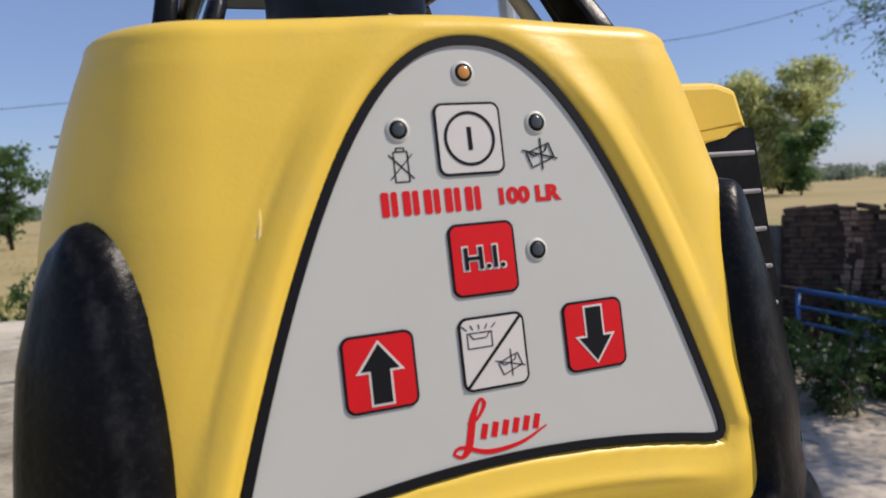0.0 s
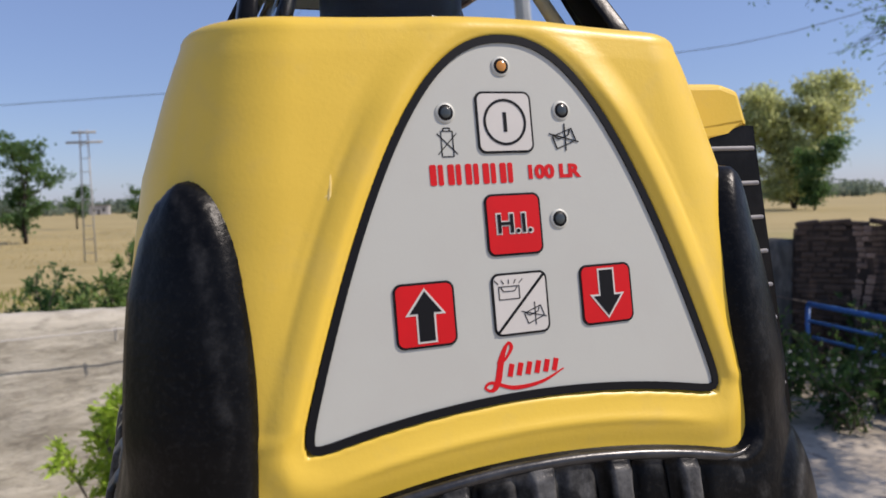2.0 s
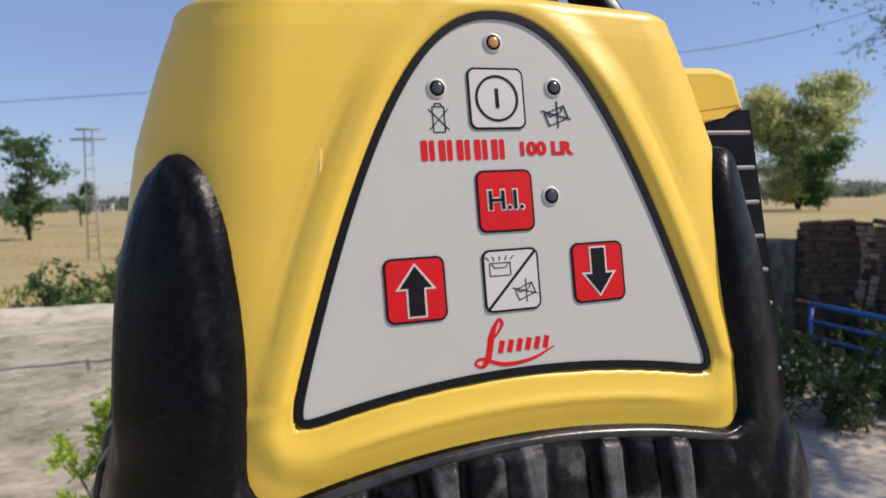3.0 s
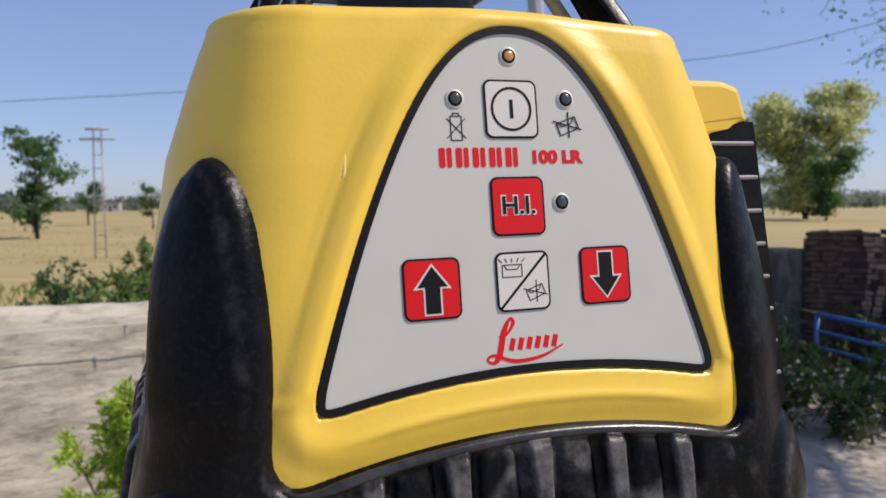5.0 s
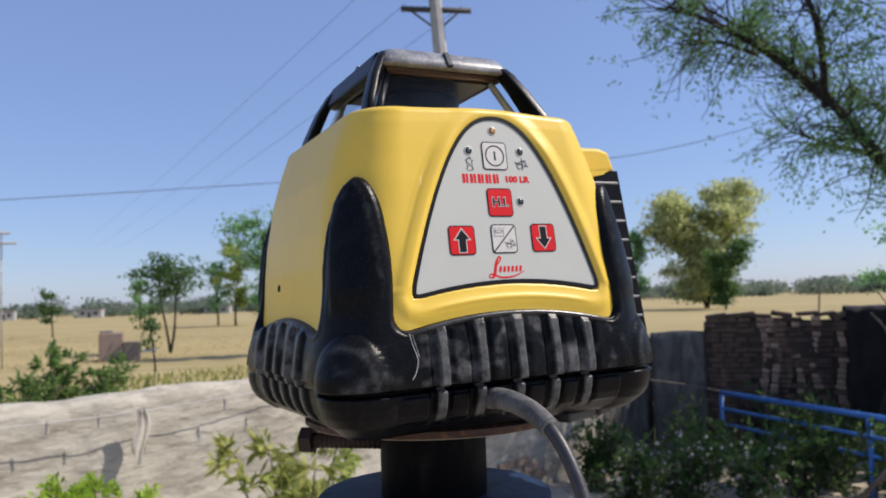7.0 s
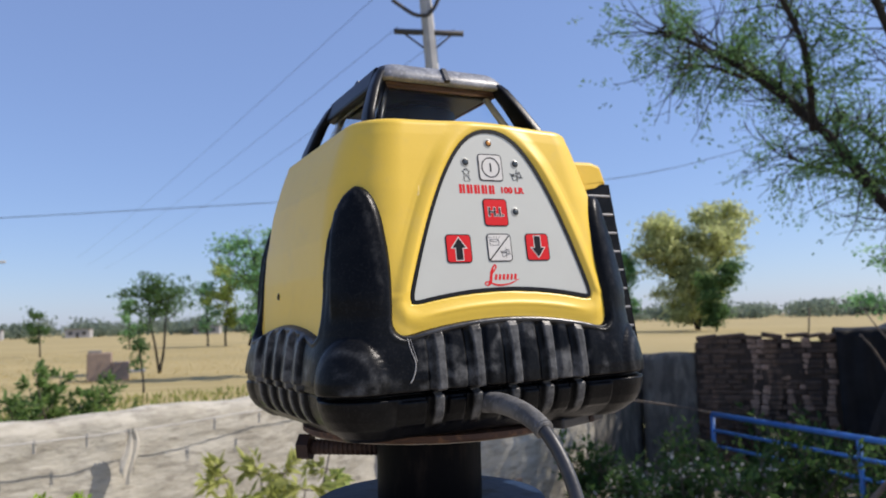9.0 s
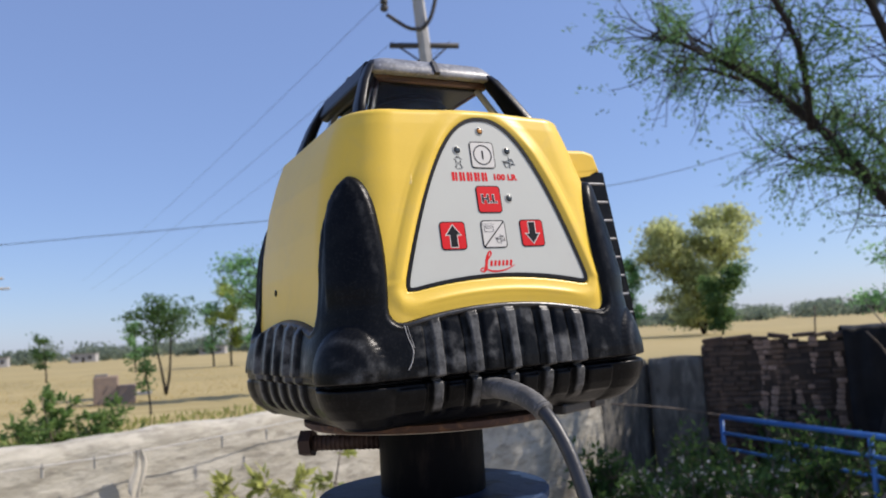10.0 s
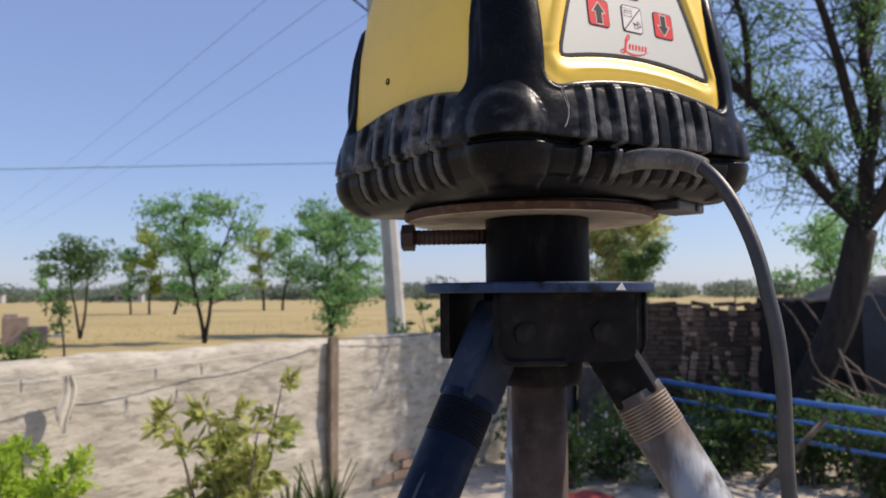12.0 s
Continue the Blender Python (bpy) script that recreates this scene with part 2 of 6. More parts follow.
L_AGAVE = leaf_material("blade_leaves", (0.12, 0.17, 0.07), (0.24, 0.26, 0.12))
L_GRASS = leaf_material("meadow_grass", (0.26, 0.30, 0.08), (0.42, 0.38, 0.13))
# distance haze is mixed into this leaf colour, paler and greyer
L_HAZE = leaf_material("haze_tinted_far_leaves", (0.17, 0.22, 0.16), (0.23, 0.27, 0.20), 0.2)
L_FLOWER = leaf_material("white_petals", (0.75, 0.72, 0.66), (0.65, 0.6, 0.55), 0.15)


def glass(name):
    m = bpy.data.materials.new(name)
    m.use_nodes = True
    b = m.node_tree.nodes["Principled BSDF"]
    b.inputs["Base Color"].default_value = (0.93, 0.97, 1.0, 1)
    b.inputs["Roughness"].default_value = 0.02
    b.inputs["Transmission Weight"].default_value = 1.0
    b.inputs["IOR"].default_value = 1.15
    return m


M_GLASS = glass("clear_window")


# ---- building blocks ----
def mesh_from(name, verts, faces, mats, face_mats=None, smooth=False):
    me = bpy.data.meshes.new(name)
    me.from_pydata([tuple(v) for v in verts], [], faces)
    for m in (mats if isinstance(mats, (list, tuple)) else [mats]):
        me.materials.append(m)
    if face_mats is not None:
        me.polygons.foreach_set("material_index", face_mats)
    if smooth:
        me.polygons.foreach_set("use_smooth", [True] * len(me.polygons))
    me.update()
    return me


def bm_mesh(name, bm, mats, smooth=False):
    me = bpy.data.meshes.new(name)
    bmesh.ops.recalc_face_normals(bm, faces=bm.faces)
    bm.to_mesh(me)
    bm.free()
    for m in (mats if isinstance(mats, (list, tuple)) else [mats]):
        me.materials.append(m)
    if smooth:
        me.polygons.foreach_set("use_smooth", [True] * len(me.polygons))
    return me


def part(name, me, parent, label="", m=None):
    ob = new(name, me)
    ob.parent = parent
    if m is not None:
        ob.matrix_basis = m
    return tagged(ob, label)


def thing(name, label, category, m=None, me=None, group="", kind=""):
    ob = new(name, me)
    if m is not None:
        ob.matrix_basis = m
    return tagged(ob, label, category, group, kind)


def box_mesh(name, size, mats, bevel=0.0, at=(0, 0, 0), segments=2):
    bm = bmesh.new()
    bmesh.ops.create_cube(bm, size=1.0)
    bmesh.ops.scale(bm, vec=size, verts=bm.verts)
    bmesh.ops.translate(bm, vec=at, verts=bm.verts)
    if bevel:
        bmesh.ops.bevel(bm, geom=bm.edges[:], offset=bevel, segments=segments, profile=0.5, affect="EDGES")
    return bm_mesh(name, bm, mats)


def lathe_mesh(name, profile, mats, n=48, smooth=True):
    """A turned body: profile of (radius, z), closed at both ends."""
    verts, faces = [], []
    for r, z in profile:
        for k in range(n):
            a = 2 * math.pi * k / n
            verts.append((r * math.cos(a), r * math.sin(a), z))
    for i in range(len(profile) - 1):
        for k in range(n):
            faces.append((i * n + k, i * n + (k + 1) % n, (i + 1) * n + (k + 1) % n, (i + 1) * n + k))
    faces.append(tuple(reversed(range(n))))
    faces.append(tuple(range((len(profile) - 1) * n, len(profile) * n)))
    me = mesh_from(name, verts, faces, mats, smooth=smooth)
    if smooth:
        me.set_sharp_from_angle(angle=radians(40))
    return me


def tube_mesh(name, points, radii, mats, n=10, smooth=True):
    """A round bar along a line of points, closed at its ends."""
    pts = [Vector(p) for p in points]
    if not isinstance(radii, (list, tuple)):
        radii = [radii] * len(pts)
    verts, faces = [], []
    side = None
    for i, p in enumerate(pts):
        d = (pts[min(i + 1, len(pts) - 1)] - pts[max(i - 1, 0)]).normalized()
        if side is None:
            side = d.orthogonal().normalized()
        side = (side - d * side.dot(d)).normalized()
        up = d.cross(side)
        for k in range(n):
            a = 2 * math.pi * k / n
            verts.append(p + (side * math.cos(a) + up * math.sin(a)) * radii[i])
    for i in range(len(pts) - 1):
        for k in range(n):
            faces.append((i * n + k, i * n + (k + 1) % n, (i + 1) * n + (k + 1) % n, (i + 1) * n + k))
    faces.append(tuple(reversed(range(n))))
    faces.append(tuple(range((len(pts) - 1) * n, len(pts) * n)))
    return mesh_from(name, verts, faces, mats, smooth=smooth)


def spline(points, steps=12):
    """A smooth line through the points."""
    p = [Vector(q) for q in points]
    p = [p[0] * 2 - p[1]] + p + [p[-1] * 2 - p[-2]]
    out = []
    for i in range(1, len(p) - 2):
        for k in range(steps):
            t = k / steps
            a, b, c, d = p[i - 1], p[i], p[i + 1], p[i + 2]
            out.append(0.5 * (2 * b + (c - a) * t + (2 * a - 5 * b + 4 * c - d) * t * t + (3 * b - a - 3 * c + d) * t ** 3))
    out.append(p[-2])
    return out


# ---- ground ----
WALL_A, WALL_B = Vector((-4.6, 1.04, 0)), Vector((1.869, 7.298, 0))
WALL_DIR = (WALL_B - WALL_A).normalized()
WALL_NORMAL = Vector((WALL_DIR.y, -WALL_DIR.x, 0))


def ground_material():
    m = bpy.data.materials.new("yard_and_field_ground")
    m.use_nodes = True
    n, link = m.node_tree.nodes, m.node_tree.links.new
    b = n["Principled BSDF"]
    b.inputs["Roughness"].default_value = 0.95
    pos = n.new("ShaderNodeNewGeometry").outputs["Position"]

    def noise_fac(scale, detail=6.0, stretch=None):
        t = n.new("ShaderNodeTexNoise")
        t.inputs["Scale"].default_value, t.inputs["Detail"].default_value = scale, detail
        v = pos
        if stretch:
            mp = n.new("ShaderNodeMapping")
            mp.inputs["Scale"].default_value = stretch
            link(pos, mp.inputs["Vector"])
            v = mp.outputs["Vector"]
        link(v, t.inputs["Vector"])
        return t.outputs["Fac"]

    def blend(a, c, fac, lo, hi):
        mr = n.new("ShaderNodeMapRange")
        mr.interpolation_type = "SMOOTHSTEP"
        mr.inputs["From Min"].default_value, mr.inputs["From Max"].default_value = lo, hi
        link(fac, mr.inputs["Value"])
        x = n.new("ShaderNodeMix")
        x.data_type = "RGBA"
        link(mr.outputs["Result"], x.inputs["Factor"])
        for k, v in ((6, a), (7, c)):
            if isinstance(v, tuple):
                x.inputs[k].default_value = (*v, 1)
            else:
                link(v, x.inputs[k])
        return x.outputs[2]

    yard = blend((0.50, 0.435, 0.34), (0.37, 0.32, 0.25), noise_fac(1.3), 0.4, 0.62)
    yard = blend(yard, (0.18, 0.16, 0.135), noise_fac(9.0), 0.55, 0.72)
    wheat = blend((0.37, 0.285, 0.12), (0.31, 0.245, 0.10), noise_fac(0.05, 5.0, (0.4, 1.6, 1)), 0.4, 0.6)
    wheat = blend(wheat, (0.41, 0.325, 0.155), noise_fac(0.6, 8.0, (0.3, 1.5, 1)), 0.48, 0.7)
    grass = blend((0.20, 0.22, 0.07), (0.33, 0.28, 0.10), noise_fac(0.7), 0.42, 0.62)
    # distance beyond the boundary wall, with an uneven edge
    dot = n.new("ShaderNodeVectorMath")
    dot.operation = "DOT_PRODUCT"
    dot.inputs[1].default_value = -WALL_NORMAL
    link(pos, dot.inputs[0])
    off = n.new("ShaderNodeMath")
    off.operation = "SUBTRACT"
    off.inputs[1].default_value = -WALL_NORMAL.dot(WALL_A)
    link(dot.outputs["Value"], off.inputs[0])
    wob = n.new("ShaderNodeMath")
    wob.operation = "MULTIPLY_ADD"
    wob.inputs[1].default_value = 5.0
    link(noise_fac(0.35), wob.inputs[0])
    link(off.outputs[0], wob.inputs[2])
    land = blend(grass, wheat, wob.outputs[0], 9.0, 15.0)
    out = blend(yard, land, off.outputs[0], 0.05, 0.15)
    link(out, b.inputs["Base Color"])
    bp = n.new("ShaderNodeBump")
    bp.inputs["Distance"].default_value = 0.02
    link(noise_fac(12.0, 8.0), bp.inputs["Height"])
    link(bp.outputs["Normal"], b.inputs["Normal"])
    return m


def make_ground():
    rings = [0.0, 1, 2, 3, 4, 5, 6, 8, 10, 13, 17, 22, 30, 45, 70, 120, 220, 450, 900, 1800, 3500]
    n = 96
    verts, faces = [(0, 0, 0)], []
    for i, r in enumerate(rings[1:]):
        for k in range(n):
            a = 2 * math.pi * k / n
            x, y = r * math.cos(a), r * math.sin(a)
            verts.append((x, y, 0.02 * noise.noise((x * 0.7, y * 0.7, 0)) if r > 1.5 else 0.0))
    for k in range(n):
        faces.append((0, 1 + k, 1 + (k + 1) % n))
    for i in range(len(rings) - 2):
        for k in range(n):
            a, b = 1 + i * n, 1 + (i + 1) * n
            faces.append((a + k, b + k, b + (k + 1) % n, a + (k + 1) % n))
    me = mesh_from("ground", verts, faces, ground_material(), smooth=True)
    return thing("ground", "dusty pale yard running into a dry golden wheat field", "ground", me=me, kind="structure")


make_ground()


# ---- boundary walls ----
def wall_grid(name, a, b, height, thick, mat, step=0.06, rough=0.012, top_rough=0.02, seed=0.0, course=0.0):
    """A standing wall from a to b with an uneven face and a worn top."""
    a, b = Vector(a), Vector(b)
    d = (b - a).normalized()
    nrm = Vector((d.y, -d.x, 0))
    length = (b - a).length
    nx, nz = int(length / step), int(height / step)
    verts, faces = [], []
    ring = [(0, k / nz) for k in range(nz + 1)] + [(0.5, 1.0)] + [(1, 1 - k / nz) for k in range(nz + 1)]
    for i in range(nx + 1):
        s = length * i / nx
        top = height + top_rough * noise.fractal((s * 1.4 + seed, 3.1, 0), 1.0, 2.0, 4) * 2
        for side, q in ring:
            z = q * top
            o = rough * noise.fractal((s * 2.2 + seed, z * 2.2, side * 5.0), 1.0, 2.0, 5) * 2
            o -= course * math.exp(-(((z + 0.01 * noise.noise((s * 3, z, 7))) % 0.19 - 0.095) / 0.014) ** 2) * max(0.0, noise.noise((s * 1.5, z * 3, 4)) + 0.25)
            edge = 0.03 * max(0.0, (z - top + 0.04) / 0.04) if side != 0.5 else 0
            p = a + d * s - nrm * (thick * side) + nrm * ((o - edge) if side == 0 else (-(o - edge) if side == 1 else 0))
            verts.append((p.x, p.y, z - 0.02 + (0.012 if side == 0.5 else 0)))
    m = len(ring)
    for i in range(nx):
        for k in range(m - 1):
            faces.append((i * m + k, (i + 1) * m + k, (i + 1) * m + k + 1, i * m + k + 1))
    faces.append(tuple(range(m)))
    faces.append(tuple(reversed(range(nx * m, nx * m + m))))
    return mesh_from(name, verts, faces, mat, smooth=True)


wall_west = thing("wall_west", "rough lime-plastered boundary wall with a worn top", "wall",
                  me=wall_grid("wall_west", WALL_A, WALL_B, 1.25, 0.2, M_PLASTER, step=0.03, course=0.022), kind="structure")
# last stretch of the plastered wall, coloured darker to imitate the tree's shade
wall_end = thing("wall_end", "end of the boundary wall with tree shade put into its grey", "wall",
                 me=wall_grid("wall_end", WALL_B + WALL_DIR * 0.004, (2.62, 8.02, 0), 1.25, 0.2, M_MORTAR, rough=0.012, top_rough=0.02, seed=2), kind="structure")
CORNER_A = Vector((2.56, 7.86, 0))
DARK_B = Vector((5.05, 6.711, 0))
BRICK_END = 1.34
DARK_A = CORNER_A + (DARK_B - CORNER_A).normalized() * 0.56
wall_corner = thing("wall_corner", "low grey cement wall between the plastered and the brick wall", "wall",
                    me=wall_grid("wall_corner", CORNER_A, DARK_A - (DARK_B - CORNER_A).normalized() * 0.004, 1.27, 0.24, M_MORTAR, rough=0.012, top_rough=0.02, seed=4), kind="structure")
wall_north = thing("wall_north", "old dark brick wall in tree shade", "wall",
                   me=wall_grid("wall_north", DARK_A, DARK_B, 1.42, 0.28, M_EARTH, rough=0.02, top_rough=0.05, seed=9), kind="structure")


# ---- laser level ----
BASE_Z = 1.612
LEVEL = thing("laser_level", "yellow laser level with black rubber bumpers on a steel tripod", "laser level",
              m=pose(-0.027, 0.2595, BASE_Z, 0, -1.0, 23.6))


def half_size(z):
    return float(np.interp(z, [0.0, 0.02, 0.06, 0.10, 0.135, 0.155, 0.168, 0.176], [0.1010, 0.1008, 0.0985, 0.0945, 0.0907, 0.0882, 0.0864, 0.0848]))


def corner_radius(z):
    return float(np.interp(z, [0.0, 0.06, 0.12, 0.15, 0.176], [0.032, 0.032, 0.034, 0.031, 0.028]))


NS, NC = 190, 36


def section(z, grow=0.0):
    """A rounded square at height z: points, outward normals, side number, place along the side, arc distance from the nearest corner's middle."""
    h, r = half_size(z), corner_radius(z)
    pts = []
    for side in range(4):
        a = side * math.pi / 2
        ca, sa = math.cos(a), math.sin(a)
        # local frame: the side faces -y before it is turned
        for k in range(NS):
            u = -(h - r) + 2 * (h - r) * k / NS
            pts.append((u, -h, 0.0, -1.0, side, u, (h - r) - abs(u) + r * math.pi / 4, ca, sa))
        for k in range(NC):
            b = -math.pi / 2 + (math.pi / 2) * k / NC
            pts.append((h - r + r * math.cos(b), -(h - r) + r * math.sin(b), math.cos(b), math.sin(b), side, h, abs(b + math.pi / 4) * r, ca, sa))
    A = np.array(pts)
    x, y, nx, ny, ca, sa = A[:, 0], A[:, 1], A[:, 2], A[:, 3], A[:, 7], A[:, 8]
    X, Y, NX, NY = x * ca - y * sa, x * sa + y * ca, nx * ca - ny * sa, nx * sa + ny * ca
    Y = np.where(Y > 0, Y * 0.99, Y)
    # both flanks lean inwards towards the roof, the one on the handle's side more
    X = X * np.where(X < 0, np.interp(z, [0.07, 0.11, 0.14, 0.16, 0.176], [1.0, 1.012, 0.992, 0.960, 0.925]), np.interp(z, [0.08, 0.11, 0.135, 0.16, 0.176], [1.0, 0.985, 0.952, 0.872, 0.815]))
    # the left flank swells a little between its corners
    X = X - np.where(NX < -0.8, 0.0026 * np.clip(1 - (Y / 0.085) ** 2, 0, 1), 0.0) * float(np.interp(z, [0.06, 0.09, 0.14, 0.17], [0, 1, 1, 0]))
    return X, Y, NX, NY, A[:, 4].astype(int), A[:, 5], A[:, 6]


def arch_half(y):
    """Half the width of the control panel at height y above its lower corners."""
    q = math.sqrt(max(0.0, 0.0984 - y))
    return min(0.0594, q * (0.1895 + 0.06 * math.exp(-q / 0.08)))


def arch_outline(inset=0.0, n=60):
    """The panel's outline, counter-clockwise from the lower left corner: arched foot, straight flanks, round head."""
    pts = []
    for k in range(41):
        x = -0.0598 + 0.1196 * k / 40
        pts.append((x, -0.0035 + 0.0068 * (1 - (x / 0.0598) ** 2)))
    right = []
    for k in range(1, 90):
        q = k / 90
        y = 0.0984 * (1 - (1 - q) ** 2.0) - 0.0035 * (1 - q)
        right.append((arch_half(y), y))
    pts += right + [(0.0, 0.0984)] + [(-x, y) for x, y in reversed(right)]
    P = np.array(pts)
    # soften the corners a little, then shift inwards
    for _ in range(3):
        P = 0.5 * P + 0.25 * (np.roll(P, 1, 0) + np.roll(P, -1, 0))
    T = np.roll(P, -1, 0) - np.roll(P, 1, 0)
    T /= np.linalg.norm(T, axis=1)[:, None]
    return P + np.stack([-T[:, 1], T[:, 0]], 1) * inset


PANEL_Z, PANEL_TILT = 1.687 - BASE_Z, math.atan(0.106)
OUT = arch_outline()
PANEL = Matrix.Translation((0.0012, -0.0960, PANEL_Z)) @ Matrix.Rotation(math.pi / 2 - PANEL_TILT, 4, "X") @ Matrix.Rotation(radians(0.4), 4, "Z")


def smooth(x):
    x = np.clip(x, 0, 1)
    return x * x * (3 - 2 * x)


def outline_distance(x, y):
    """Signed distance from the panel's outline, positive outside."""
    P = np.stack([x, y], 1)
    d = np.full(len(P), 1e9)
    for i in range(len(OUT)):
        a, b = OUT[i], OUT[(i + 1) % len(OUT)]
        ab = b - a
        t = np.clip(((P - a) @ ab) / (ab @ ab), 0, 1)
        d = np.minimum(d, np.hypot(*(P - a - t[:, None] * ab).T))
    half = np.array([arch_half(v) for v in y])
    foot = -0.0035 + 0.0068 * (1 - (x / 0.0598) ** 2)
    inside = (np.abs(x) < half) & (y > foot)
    return np.where(inside, -d, d)


def housing_mesh():
    zs = np.linspace(0.03, 0.1730, 180)
    rows = []
    for z in zs:
        X, Y, NX, NY, side, u, c = section(z)
        off = np.zeros(len(X))
        front = (side == 0) | ((side == 3) & (Y < 0) & (X < 0))
        # the roof's front edge rises over the panel's head
        zz = z + np.where(NY < -0.6, 0.0022 * np.exp(-(X / 0.034) ** 2), 0.0) * float(smooth((z - 0.145) / 0.027))
        fx, fy = X - 0.0012, (zz - PANEL_Z) * 1.0056
        idx = np.where(front & (NY < -0.6))[0]
        if len(idx):
            d = outline_distance(fx[idx], fy[idx])
            low = smooth((0.004 - fy[idx]) / 0.006)
            peak, fall = 0.0032 + 0.0040 * low, 0.0090 - 0.0018 * low
            d = d - 0.0011
            rim = np.where(d < 0, np.maximum(0.0010 + d * 2.2, -0.0035), np.where(d < peak, 0.0010 + 0.0012 * smooth(d / peak), 0.0022 * (1 - (1 - 0.5 * low) * smooth((d - peak) / fall))))
            rim = rim + 0.0005 * low * np.exp(-((d - 0.0066) / 0.0011) ** 2) * smooth((0.060 - np.abs(fx[idx])) / 0.02)
            rim = rim - np.where(d > 0.004, 0.0003 * (1 - low) * np.exp(-((d - 0.0088) / 0.0011) ** 2) * smooth((0.085 - fy[idx]) / 0.02), 0)
            fade = smooth((0.0800 - 0.0060 * low - np.abs(X[idx])) / (0.0160 - 0.004 * low))
            off[idx] = np.where(rim > 0, rim * fade * (1 - 0.55 * smooth((z - 0.152) / 0.018)), rim)
        rows.append(np.stack([X + NX * off, Y + NY * off, zz], 1))
    # rounded upper edge and the roof
    for k in range(1, 7):
        a = k / 6 * math.pi / 2
        X, Y, NX, NY, *_ = section(0.1730)
        g = -0.006 * (1 - math.cos(a))
        hump = rows[179][:, 1] - Y
        rows.append(np.stack([X + NX * g, Y + NY * g + hump * math.cos(a), rows[179][:, 2] + 0.0045 * math.sin(a)], 1))
    X, Y, *_ = section(0.1730)
    rows.append(np.stack([X * 0.66, Y * 0.66, np.full(len(X), 0.1775)], 1))
    rows.append(np.stack([X * 0.60, Y * 0.60, np.full(len(X), 0.168)], 1))
    n = len(rows[0])
    verts = np.concatenate(rows)
    faces = [(i * n + k, i * n + (k + 1) % n, (i + 1) * n + (k + 1) % n, (i + 1) * n + k) for i in range(len(rows) - 1) for k in range(n)]
    faces.append(tuple(range((len(rows) - 1) * n, len(rows) * n)))
    return mesh_from("housing", verts, faces, M_YELLOW, smooth=True)


FIN_TOP = 0.1375


RIBS = (-0.0468, -0.0238, 0.0, 0.0230, 0.0450)


